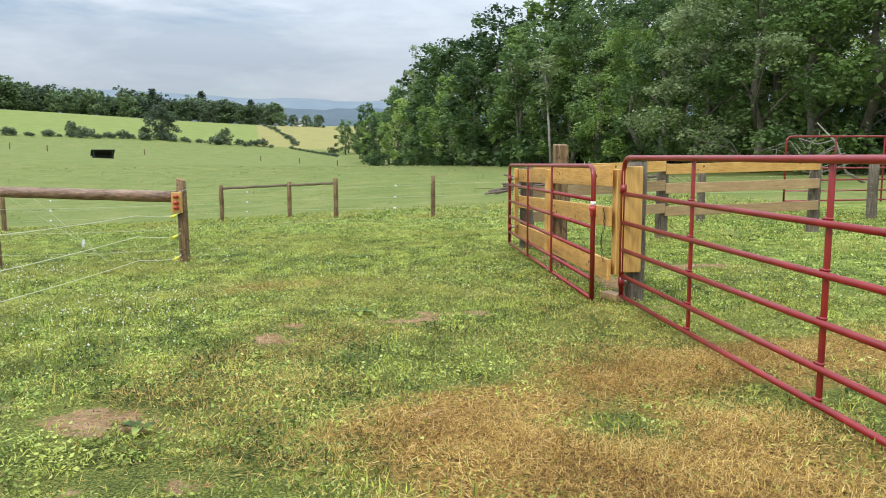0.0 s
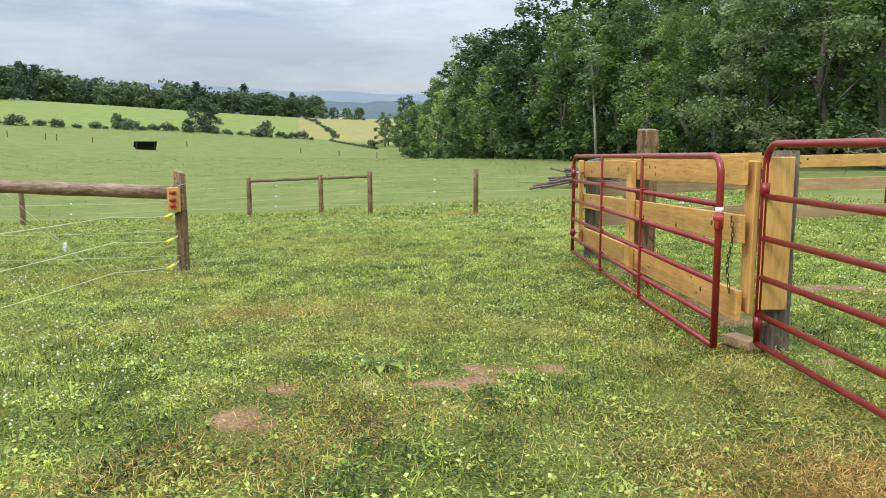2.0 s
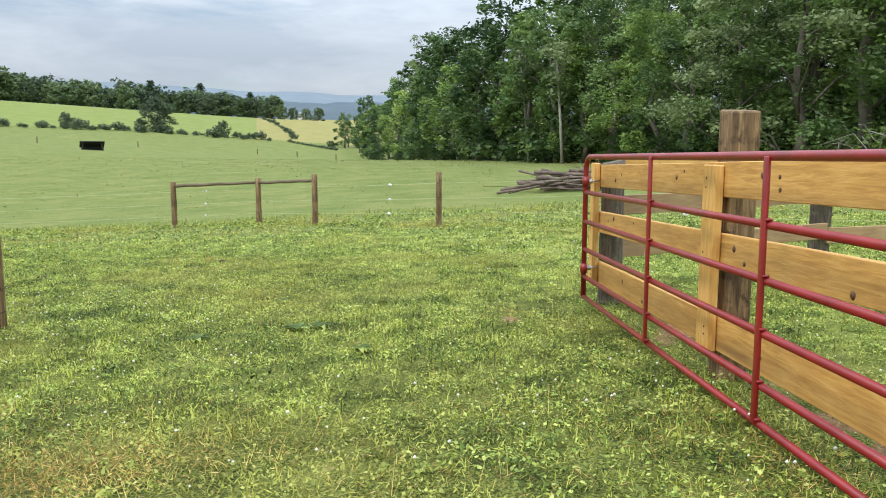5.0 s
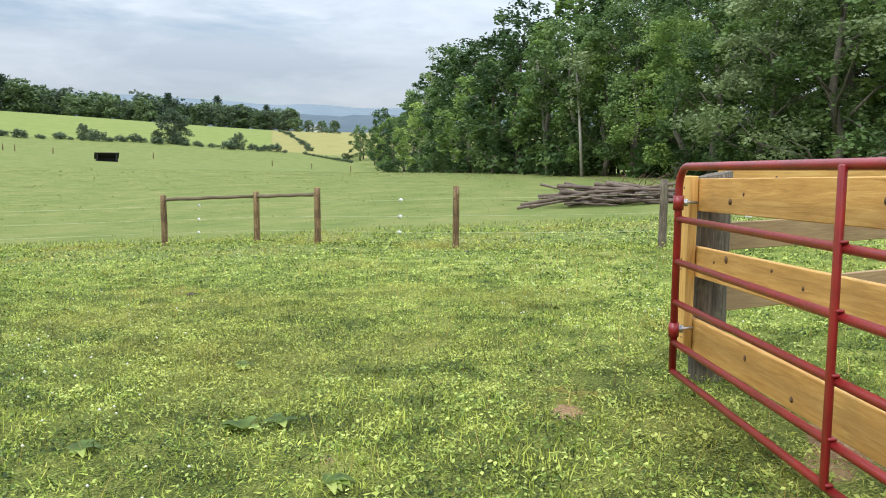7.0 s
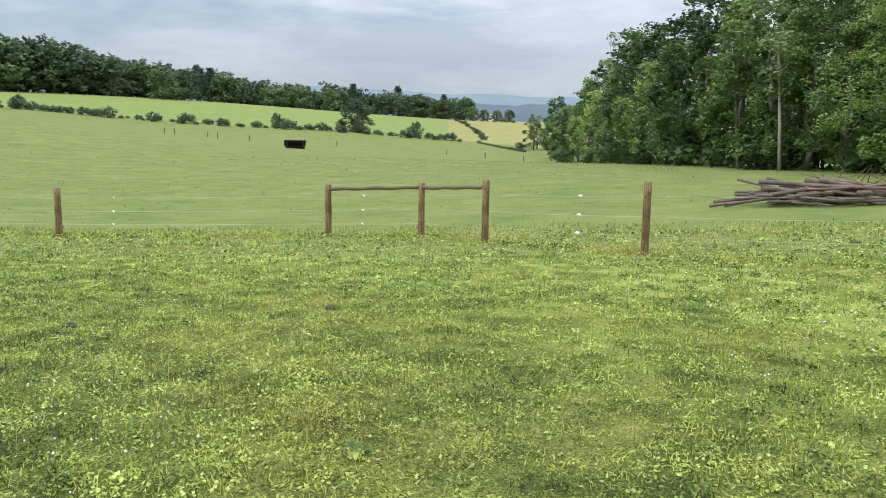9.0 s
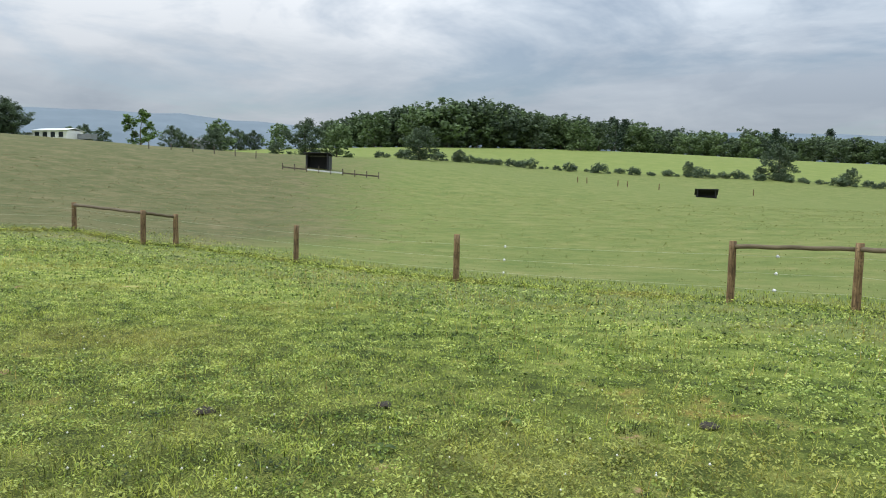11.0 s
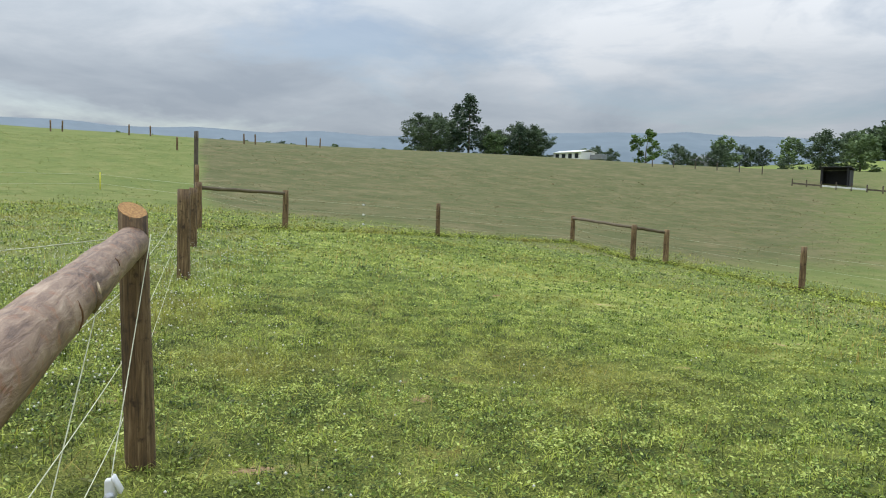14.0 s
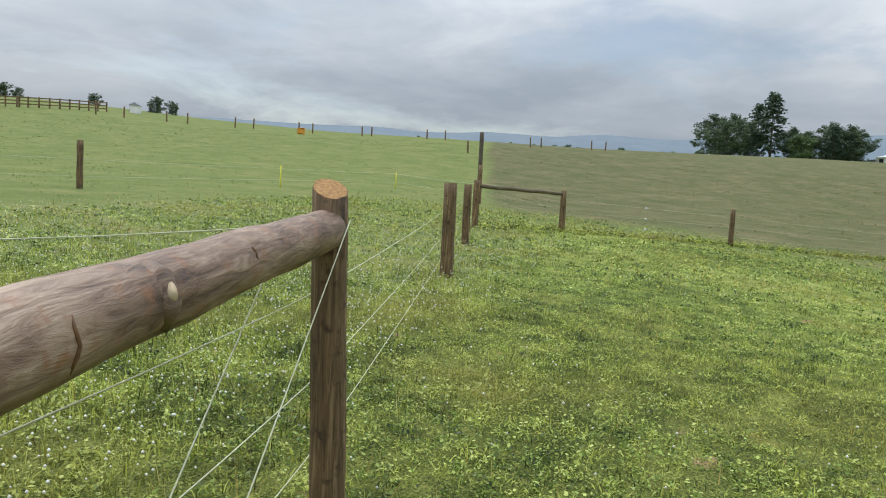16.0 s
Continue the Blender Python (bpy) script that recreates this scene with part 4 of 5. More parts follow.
far_posts([polar(a, d) for a, d in ((-129.5, 118), (-124.9, 118), (-123.1, 117), (-120.3, 118), (-118.9, 119), (-115.6, 120), (-114.3, 121), (-111.0, 122), (-110.0, 122), (-106.3, 122), (-105.6, 124), (-101.4, 124), (-100.0, 126), (-98, 95), (-93.5, 120), (-92.7, 122), (-89, 130), (-88, 132))],
          1.6, 0.11, M_POST, "dark wooden post on the pasture crest", "posts along the hill crest")
far_posts([polar(a, d) for a, d in ((-31, 190), (-30.3, 190), (-28, 188), (-27.3, 188), (-25, 186), (-18.5, 195), (-10, 195), (-7, 190), (-4, 180))], 1.5, 0.12, M_POST, "small dark fence post in the far meadow", "posts in the far meadow")
far_posts([polar(a, d) for a, d in ((-63, 150), (-61.5, 152), (-60, 150), (-58.5, 150), (-57, 148), (-55.5, 146))], 1.4, 0.09, M_GREY, "grey fence post beside the field shelter", "posts beside the shelter")


# ---- buildings and field things ----
def shelter(az, d, w, dep, h0, h1, rz, label):
    """An open-fronted livestock shelter with a lean-to roof."""
    x, y = polar(az, d)
    ob = thing("field_shelter", label, "shelter", x, y, rz=rz)
    for name, size, at in (("back_wall", (w, 0.12, h0 + 0.4), (0, dep / 2, h0 / 2 - 0.2)), ("side_wall", (0.12, dep - 0.14, h0 + 0.4), (-w / 2, 0, h0 / 2 - 0.2)), ("side_wall", (0.12, dep - 0.14, h0 + 0.4), (w / 2, 0, h0 / 2 - 0.2))):
        bm = bmesh.new()
        box(bm, size, at, bevel=0.01)
        part(name, bm, M_BLACK, ob, "", False)
    for k in range(2):
        bm = bmesh.new()
        box(bm, (0.16, 0.16, h1 + 0.3), (-w / 2 + 0.2 + k * (w - 0.4), -dep / 2, h1 / 2 - 0.15), bevel=0.01)
        part("front_post", bm, M_BLACK, ob, "", False)
    bm = bmesh.new()
    tilt = math.atan2(h0 - h1, dep)
    box(bm, (w + 0.6, math.hypot(dep, h1 - h0) + 0.7, 0.12), (0, 0, (h0 + h1) / 2 + 0.12), Euler((tilt, 0, 0)).to_matrix(), 0.02)
    part("roof", bm, M_BLACK, ob, "", False)
    return ob


shelter(-21.6, 148, 3.6, 2.4, 0.5, 1.35, 24, "low black open-fronted shelter in the meadow")
shelter(-50.8, 133, 4.0, 3.0, 2.3, 2.6, 40, "black boarded run-in shelter behind a low fence")
x0, y0 = polar(-53.5, 126)
x1, y1 = polar(-46.2, 124)
rf = thing("rail_fence", "low white board fence in front of the shelter", "fence", x0, y0)
for k in range(9):
    fx, fy = x0 + (x1 - x0) * k / 8, y0 + (y1 - y0) * k / 8
    bm = bmesh.new()
    box(bm, (0.14, 0.14, 1.3), (fx - x0, fy - y0, gz(fx, fy) - gz(x0, y0) + 0.45), bevel=0.01)
    part("post", bm, M_GREY, rf, "", False)
    if k < 8:
        gx, gy = x0 + (x1 - x0) * (k + 1) / 8, y0 + (y1 - y0) * (k + 1) / 8
        board(rf, (fx, fy, gz(fx, fy) + 0.4), (gx, gy, gz(gx, gy) + 0.4), 0.24, 0.05, M_WHITE if 1 < k < 5 else M_GREY, "plank")


def long_barn():
    x, y = polar(-69.2, 245)
    ob = thing("farm_building", "long low white metal farm building with open bays", "building", x, y, rz=22)
    def add(name, size, at, mat, rot=None):
        bm = bmesh.new()
        box(bm, size, at, rot, 0.02)
        part(name, bm, mat, ob, "", False)
    add("wall", (13, 6, 2.6), (2, 0, 1.1), M_WHITE)
    add("roof", (13.6, 3.6, 0.15), (2, -1.7, 2.65), M_WHITE, Euler((0.22, 0, 0)).to_matrix())
    add("roof", (13.6, 3.6, 0.15), (2, 1.7, 2.65), M_WHITE, Euler((-0.22, 0, 0)).to_matrix())
    # dark panels on the solid wall stand for the shade inside open bays
    for k in range(4):
        add("bay_shade_panel", (1.6, 0.1, 1.5), (-2.6 + k * 3.0, -3.03, 1.1), M_WINDOW_BAY_DARK)
    add("annex", (3, 2.4, 1.8), (-8, 0, 0.8), M_WHITE)
    add("annex_roof", (3.4, 2.8, 0.2), (-8, 0, 1.75), M_ROOF)
    add("annex", (5, 2.4, 1.5), (12, 1, 0.7), M_ROOF)


long_barn()


def cottage(az, d, w, label, rz, wall, hh=3.2):
    x, y = polar(az, d)
    ob = thing("house", label, "house", x, y, rz=rz)
    bm = bmesh.new()
    box(bm, (w, w * 0.6, hh + 1), (0, 0, hh / 2 - 0.5), bevel=0.02)
    part("wall", bm, wall, ob, "", False)
    bm = bmesh.new()
    a, b, c = w * 0.56, w * 0.36, hh
    vs = [bm.verts.new(p) for p in ((-a, -b, c), (a, -b, c), (a, b, c), (-a, b, c), (-a * 0.8, 0, c + w * 0.24), (a * 0.8, 0, c + w * 0.24))]
    for f in ((0, 1, 5, 4), (2, 3, 4, 5), (1, 2, 5), (3, 0, 4), (3, 2, 1, 0)):
        bm.faces.new([vs[i] for i in f])
    part("roof", bm, M_ROOF, ob, "", False)
    for k in range(4):
        bm = bmesh.new()
        box(bm, (w * 0.1, 0.08, 1.2), (-w * 0.36 + k * w * 0.24, -w * 0.3 - 0.03, hh * 0.55), bevel=0.01)
        part("window", bm, M_WINDOW_BAY_DARK, ob, "dark window", False)


cottage(-59.6, 420, 15, "grey-roofed farmhouse on the far rise", 30, M_ROOF)
cottage(-122.5, 135, 2.2, "small pale hut on the hill crest", 20, M_WHITE, 1.2)
cottage(-7.0, 620, 12, "small white far farmhouse between trees", 10, M_WHITE)
ob = thing("mineral_feeder", "orange mineral feeder box on the hill", "feeder", *polar(-110.8, 116))
bm = bmesh.new()
box(bm, (1.15, 0.8, 0.75), (0, 0, 0.37), bevel=0.05)
part("tub", bm, M_ORANGE, ob, "", False)
bm = bmesh.new()
box(bm, (1.3, 0.95, 0.1), (0, 0, 0.82), Euler((0.12, 0, 0)).to_matrix(), 0.03)
part("lid", bm, M_ORANGE, ob, "", False)
# plank fence up on the crest
ax, ay = polar(-133, 112)
bx, by = polar(-124.3, 128)
pf = thing("rail_fence", "dark three-rail plank fence on the hill crest", "fence", ax, ay)
for k in range(15):
    fx, fy = ax + (bx - ax) * k / 14, ay + (by - ay) * k / 14
    bm = bmesh.new()
    box(bm, (0.16, 0.16, 1.8), (fx - ax, fy - ay, gz(fx, fy) - gz(ax, ay) + 0.6), bevel=0.01)
    part("post", bm, M_POST, pf, "", False)
    if k < 14:
        gx, gy = ax + (bx - ax) * (k + 1) / 14, ay + (by - ay) * (k + 1) / 14
        for h in (0.45, 0.9, 1.35):
            board(pf, (fx, fy, gz(fx, fy) + h), (gx, gy, gz(gx, gy) + h), 0.16, 0.05, M_POST, "plank")


# ---- log pile ----
def log_pile(cx, cy):
    rng = random.Random(4)
    z0 = gz(cx, cy)
    for k in range(60):
        layer = 0 if k < 22 else 1 if k < 40 else 2 if k < 52 else 3
        u = rng.uniform(-2.6, 3.8) * (1 - 0.15 * layer)
        v = rng.uniform(-1.1, 1.1) * (1 - 0.2 * layer)
        ln, r = rng.uniform(1.8, 3.8), rng.uniform(0.035, 0.085)
        yaw = rng.gauss(radians(-6), 0.42)
        pitch = rng.gauss(0, 0.09) + (0.12 if u < -2 else 0)
        c = Vector((cx + u, cy + v, z0 + 0.06 + layer * 0.16 + rng.uniform(0, 0.08)))
        d = Vector((math.cos(yaw) * math.cos(pitch), math.sin(yaw), math.sin(pitch))) * ln / 2
        a, b = c - d, c + d
        a.z, b.z = max(a.z, gz(a.x, a.y) + r), max(b.z, gz(b.x, b.y) + r)
        log_rail(a, b, r, r * 0.75, M_BARKLOG, "grey-brown bark-covered log thrown on the pile", seed=k, name="log", group="logs of the pile", bow=rng.uniform(-0.15, 0.15))


log_pile(6.5, 28.4)


def brush_heap(cx, cy):
    rng = np.random.default_rng(12)
    bm = bmesh.new()
    for k in range(260):
        p = np.array([cx + rng.normal() * 1.7, cy + rng.normal() * 0.6, 0.0])
        p[2] = gz(p[0], p[1]) + abs(rng.normal()) * 0.35
        q = p + rng.normal(size=3) * np.array([0.7, 0.5, 0.3])
        q[2] = max(q[2], gz(q[0], q[1]) + 0.02)
        rod(bm, [p, (p + q) / 2 + rng.normal(size=3) * 0.06, q], [0.018, 0.013, 0.006], 4)
    tagged(new("brush_heap", finish("brush_heap", bm, M_BRUSH)), "heap of reddish brown dead brushwood behind the logs", "brushwood", kind="stuff")


brush_heap(8.6, 30.6)


# ---- trees ----
def leaf_cloud(centres, radii, counts, size, rng, flat=0.35):
    """Leaves as small folded-at-random quads scattered through clumps."""
    out = []
    for c, r, n in zip(centres, radii, counts):
        u = rng.normal(size=(n, 3))
        u /= np.linalg.norm(u, axis=1)[:, None]
        p = np.asarray(c) + u * (np.asarray(r) * (rng.random((n, 1)) ** 0.45))
        a = rng.normal(size=(n, 3))
        a[:, 2] *= flat
        a /= np.linalg.norm(a, axis=1)[:, None]
        nrm = u * 1.1 + rng.normal(size=(n, 3)) * 0.42 + np.array([0, 0, 0.35])
        b = np.cross(nrm, a)
        b /= np.linalg.norm(b, axis=1)[:, None] + 1e-6
        s = size * rng.uniform(0.55, 1.25, (n, 1))
        out.append(np.stack([p - a * s, p - b * s * 0.55, p + a * s, p + b * s * 0.55], 1))
    v = np.concatenate(out)
    return v.reshape(-1, 3), np.arange(len(v) * 4).reshape(-1, 4)


def limb(bm, a, b, r0, r1, rng, bend=0.12):
    a, b = np.asarray(a, float), np.asarray(b, float)
    m1 = a + (b - a) * 0.35 + rng.normal(size=3) * bend * np.linalg.norm(b - a) * 0.5
    m2 = a + (b - a) * 0.7 + rng.normal(size=3) * bend * np.linalg.norm(b - a) * 0.5
    rod(bm, [a, m1, m2, b], [r0, r0 * 0.75 + r1 * 0.25, (r0 + r1) / 2, r1], 5, rough=0.15)


def broad_tree(height, width, low, clumps, per, size, mat, seed, label, name="broadleaf_tree", clump=(0.13, 0.24), x=0.0, y=0.0, tufts=5, sag=0.72, core=0):
    """Trunk, limbs that reach into the crown, and a crown of leaf clumps with gaps."""
    rng = np.random.default_rng(seed)
    ob = thing(name, label, "tree", x, y)
    bm = bmesh.new()
    r0 = height * 0.018 + 0.04
    spine = [np.array([0, 0, -0.4])]
    for k in range(1, 6):
        spine.append(np.array([rng.normal() * height * 0.015, rng.normal() * height * 0.015, height * 0.82 * k / 5]))
    rod(bm, spine, [r0 * (1.15 - 0.2 * k) for k in range(6)], 9, rough=0.2, seed=seed)
    cs, rs = [], []
    for k in range(clumps):
        f = (k + 0.5) / clumps
        zf = max(0.07, low + (1 - low) * f ** 0.85)
        prof = math.sin(math.pi * min(1, max(0.0, (zf - low * 0.55) / (1.02 - low * 0.55))) ** 0.8) ** 0.7
        a = k * 2.399 + rng.normal() * 0.5
        if low < 0.05:
            prof = max(prof, 0.62 * (1 - f))
        rad = width * 0.5 * prof * rng.uniform(0.45, 1.0)
        c = np.array([math.cos(a) * rad, math.sin(a) * rad, height * zf * 0.93])
        big = width * rng.uniform(*clump)
        cs.append(c)
        rs.append(np.array([big, big, big * sag]) * 0.72)
        # each bough carries smaller tufts on its outer and upper side
        for j in range(tufts):
            v = rng.normal(size=3) + np.array([math.cos(a), math.sin(a), 0.0]) * 0.7 + np.array([0, 0, 0.45])
            v /= np.linalg.norm(v)
            s = big * rng.uniform(0.34, 0.56)
            cs.append(c + v * np.array([big, big, big * sag]) * rng.uniform(0.6, 1.0))
            rs.append(np.array([s, s, s * sag]))
        if k % 2 == 0:
            hz = max(height * low * 0.7, c[2] - rad * 0.8)
            limb(bm, (0, 0, min(hz, height * 0.78)), c, r0 * 0.38 * (1.1 - zf * 0.6), 0.02, rng)
    for k in range(core):
        for j in range(3):
            cs.append(np.array([rng.normal() * width * 0.05, rng.normal() * width * 0.05, height * (0.14 + 0.7 * (k + 0.5) / core)]))
            rs.append(np.array([0.30, 0.30, 0.2]) * width * (1.0 - 0.25 * abs(2 * (k + 0.5) / core - 0.8)))
    part("trunk", bm, M_TRUNK, ob)
    v, q = leaf_cloud(cs, rs, [int(per * rng.uniform(0.6, 1.4)) for _ in cs], size, rng)
    crown = new("crown", arrays_mesh("crown", v, q, None, mat))
    crown.parent = ob
    return ob


def conifer(height, width, seed, label, size=0.5, x=0.0, y=0.0):
    rng = np.random.default_rng(seed)
    ob = thing("conifer", label, "tree", x, y)
    bm = bmesh.new()
    rod(bm, [(0, 0, -0.3), (0.05, 0, height * 0.5), (0, 0.05, height * 0.98)], [height * 0.02, height * 0.012, 0.03], 8)
    cs, rs = [], []
    for k in range(60):
        f = (k + 0.5) / 60
        z = height * (0.1 + 0.9 * f)
        a = k * 2.4 + rng.normal() * 0.3
        rad = width * 0.5 * (1 - f) ** 0.8 * rng.uniform(0.45, 1.0)
        c = np.array([math.cos(a) * rad, math.sin(a) * rad, z])
        cs.append(c), rs.append(np.array([0.15 * width, 0.15 * width, 0.075 * width]) * rng.uniform(0.8, 1.4))
        if k % 3 == 0:
            limb(bm, (0, 0, z + 0.2), c, 0.06, 0.02, rng, 0.05)
    part("trunk", bm, M_TRUNK, ob)
    v, q = leaf_cloud(cs, rs, [34] * 60, size, rng, 0.2)
    crown = new("crown", arrays_mesh("crown", v, q, None, M_NEEDLE))
    crown.parent = ob
    return ob


def shrub(height, width, seed, label, size, per=60, clumps=14, mat=None, name="bush"):
    rng = np.random.default_rng(seed)
    ob = thing(name, label, "bush", 0, 0)
    bm = bmesh.new()
    cs, rs = [], []
    for k in range(clumps):
        a, rad = k * 2.4, width * 0.42 * math.sqrt((k + 0.5) / clumps)
        c = np.array([math.cos(a) * rad, math.sin(a) * rad, height * rng.uniform(0.22, 0.78) * (1.1 - 0.7 * rad / width)])
        cs.append(c), rs.append(np.array([0.2 * width, 0.2 * width, 0.26 * height]))
        if k % 3 == 0:
            limb(bm, (c[0] * 0.2, c[1] * 0.2, -0.1), c, 0.04, 0.012, rng)
    part("stem", bm, M_TRUNK, ob)
    v, q = leaf_cloud(cs, rs, [per] * clumps, size, rng)
    v[:, 2] = np.maximum(v[:, 2], 0.02)
    leaves = new("leaves", arrays_mesh("leaves", v, q, None, mat or M_SHRUB))
    leaves.parent = ob
    return ob


def put(proto, x, y, scale, label="", group=""):
    m = pose(x, y, gz(x, y) - 0.1, 0, 0, random.uniform(0, 360)) @ Matrix.Scale(scale, 4)
    if not proto.get("placed"):
        proto.matrix_basis = m
        proto["placed"] = 1
        ob = proto
    else:
        base = proto.scale.copy()
        proto.scale = (1, 1, 1)
        ob = copy_thing(proto, m)
        proto.scale = base
    return tagged(ob, label, "", group)


random.seed(11)
WOOD = "trees of the wood beside the pasture"
near_trees = [broad_tree(18, 11, 0.06, 19, 27, 0.31, M_LEAF[0], 21, "tall dense dark green broadleaf tree at the wood's edge", tufts=8, clump=(0.14, 0.25)),
              broad_tree(17, 10, 0.08, 18, 27, 0.30, M_LEAF[1], 22, "tall broadleaf tree with fresh green leaves at the wood's edge", tufts=8, clump=(0.14, 0.26)),
              broad_tree(19, 9, 0.16, 19, 27, 0.29, M_LEAF[0], 23, "tall slender dark green tree with bare lower trunk", tufts=8, clump=(0.14, 0.26)),
              broad_tree(15, 13, 0.05, 26, 74, 0.145, M_LEAF[2], 24, "spreading grey-green tree with hanging boughs", tufts=8, clump=(0.14, 0.24), sag=0.42),
              broad_tree(18, 11, 0.05, 20, 74, 0.16, M_LEAF[0], 25, "tall leafy dark green tree near the corral", tufts=8, clump=(0.14, 0.25)),
              broad_tree(16, 10, 0.06, 19, 74, 0.155, M_LEAF[1], 26, "fresh green leafy tree near the corral", tufts=8, clump=(0.14, 0.26))]
# the wood's edge comes nearer from the valley's end towards the corral
edge = [(-3.6, 285), (-2.7, 255), (-1.7, 225), (-0.8, 198), (0.2, 172), (1.2, 152), (2.4, 135), (3.6, 120), (4.9, 106), (6.2, 95), (7.8, 86), (9.6, 80), (11.6, 75), (13.8, 70), (16, 66), (18.6, 61), (21.5, 57), (24.5, 53), (27.8, 50), (31.5, 47), (35.5, 45), (40, 44), (45, 44), (51, 44), (58, 45)]
for i, (a, d) in enumerate(edge):
    for row in range(1 if a > 38 else 3 if a > 12 else 2):
        dd = d + row * 8 + random.uniform(-2, 2)
        aa = a + random.uniform(-0.4, 0.4) + (0.6 * (row % 2) * 90 / d)
        k = (i * 2 + row) % 3 if a < 12 or a > 38 or row == 2 else (3, 4, 5)[(i + row) % 3] if a > 24 else (4, 5)[(i + row) % 2]
        s = random.uniform(0.72, 1.05) + 0.09 * row
        if a < -2:
            s *= 0.72
        if -0.5 < a < 6:
            s *= 1.05
        x, y = -1.7 + dd * math.sin(radians(aa)), -4 + dd * math.cos(radians(aa))
        put(near_trees[k], x, y, s, group=WOOD)
under = shrub(3.2, 4.5, 31, "leafy undergrowth at the wood's edge", 0.26, 42, 16, M_LEAF[0], "undergrowth_bush")
for i, (a, d) in enumerate(edge):
    for j in range(3 if a > 3 else 2):
        aa, dd = a + random.uniform(-1.6, 1.6), d + (random.uniform(3, 15) if j else random.uniform(-3, 1))
        if j or i % 4 == 0:
            put(under, -1.7 + dd * math.sin(radians(aa)), -4 + dd * math.cos(radians(aa)), random.uniform(1.0, 1.7) if j else random.uniform(0.5, 1.0), group="undergrowth along the wood")


def dead_tree(x, y, rz):
    rng = np.random.default_rng(8)
    ob = thing("dead_tree", "bare grey dead tree leaning at the wood's edge", "tree", x, y, rz=rz)
    bm = bmesh.new()
    limb(bm, (0, 0, -0.2), (-2.4, 0, 2.6), 0.07, 0.03, rng)
    for k in range(6):
        z = 0.9 + 0.19 * k
        o = np.array([-z * 0.9, 0, z])
        e = o + np.array([-rng.uniform(1.0, 3.0), rng.normal() * 0.8, rng.uniform(-0.6, 1.0)])
        limb(bm, o, e, 0.028, 0.01, rng, 0.3)
        for j in range(3):
            f = o + (e - o) * rng.uniform(0.4, 0.9)
            limb(bm, f, f + rng.normal(size=3) * np.array([0.6, 0.4, 0.5]), 0.014, 0.006, rng, 0.3)
    part("dead_wood", bm, M_DEAD, ob)


dead_tree(19.0, 24.5, -10)


def pale_trunk(az, d, h, lean, seed):
    """A slender light-barked tree at the wood's edge with a thin high crown."""
    x, y = -1.7 + d * math.sin(radians(az)), -4 + d * math.cos(radians(az))
    rng = np.random.default_rng(seed)
    ob = thing("slender_tree", "slender pale-barked tree leaning out of the wood", "tree", x, y, group=WOOD)
    bm = bmesh.new()
    rod(bm, [(0, 0, -0.3), (lean * 0.3, 0, h * 0.35), (lean * 0.6, 0.1, h * 0.7), (lean, 0, h)], [0.15, 0.12, 0.09, 0.04], 8, rough=0.15, seed=seed)
    cs = [np.array([lean * f + rng.normal() * 0.8, rng.normal() * 0.8, h * f]) for f in (0.6, 0.72, 0.8, 0.88, 0.95, 1.0)]
    for c in cs:
        limb(bm, (lean * 0.6, 0.1, h * 0.62), c, 0.04, 0.012, rng)
    part("trunk", bm, M_PALE, ob)
    v, q = leaf_cloud(cs, [np.array([1.1, 1.1, 0.7])] * 6, [90] * 6, 0.2, rng)
    crown = new("crown", arrays_mesh("crown", v, q, None, M_LEAF[2]))
    crown.parent = ob


for k, (a, d, h, l) in enumerate(((10.2, 75, 11, -1.2), (12.6, 68, 10, -0.8), (1.6, 141, 22, 0.8))):
    pale_trunk(a, d, h, l, 70 + k)

# far trees, woods and hedges
round_tree = broad_tree(13, 13, 0.0, 26, 48, 0.36, M_FAR[0], 45, "dense rounded dark green tree in the fields", clump=(0.17, 0.26), tufts=4, core=6)
far_trees = [broad_tree(15, 15, 0.0, 19, 15, 0.84, M_FAR[0], 41, "rounded dark green tree far off on the hill", clump=(0.18, 0.28), tufts=4, core=6),
             broad_tree(14, 14, 0.0, 18, 15, 0.82, M_FAR[1], 42, "rounded green tree far off on the hill", clump=(0.18, 0.28), tufts=4, core=6),
             broad_tree(13, 14, 0.0, 18, 15, 0.82, M_FAR[1], 43, "deep green tree far off on the hill", clump=(0.18, 0.28), tufts=4, core=6)]
pine = conifer(17, 11, 51, "dark pointed conifer on the far hill", 0.5)
bush = shrub(3.4, 5.0, 61, "dark rounded hedge bush in the field boundary", 0.29, 60, 12, M_FAR[0])


def far_put(proto, a, d, s, group):
    x, y = polar(a, d)
    return put(proto, x, y, s, group=group)


LT = far_put(broad_tree(12.6, 11, 0.14, 15, 42, 0.40, M_LEAF[1], 44, "lone fresh green tree with open crown on the rise"), -63.6, 258, 1.0, "")
GROVE = "trees of the grove on the crest"
for a, d, s, k in ((-79.8, 238, 0.9, 0), (-78.4, 246, 0.86, 0), (-76.9, 240, 1.12, 1), (-80.6, 252, 0.95, 0), (-77.8, 252, 0.98, 1), (-75.6, 250, 0.7, 0), (-74.6, 246, 0.62, 0), (-73.4, 248, 0.82, 0), (-72.4, 246, 0.78, 0), (-71.6, 250, 0.76, 0), (-73.0, 240, 0.6, 1), (-74.9, 238, 0.55, 2)):
    far_put(pine if k == 1 else round_tree if k == 0 else far_trees[2], a, d, s * (1.0 if k != 1 else 0.98), GROVE)
HILLWOOD = "trees of the wooded hill"
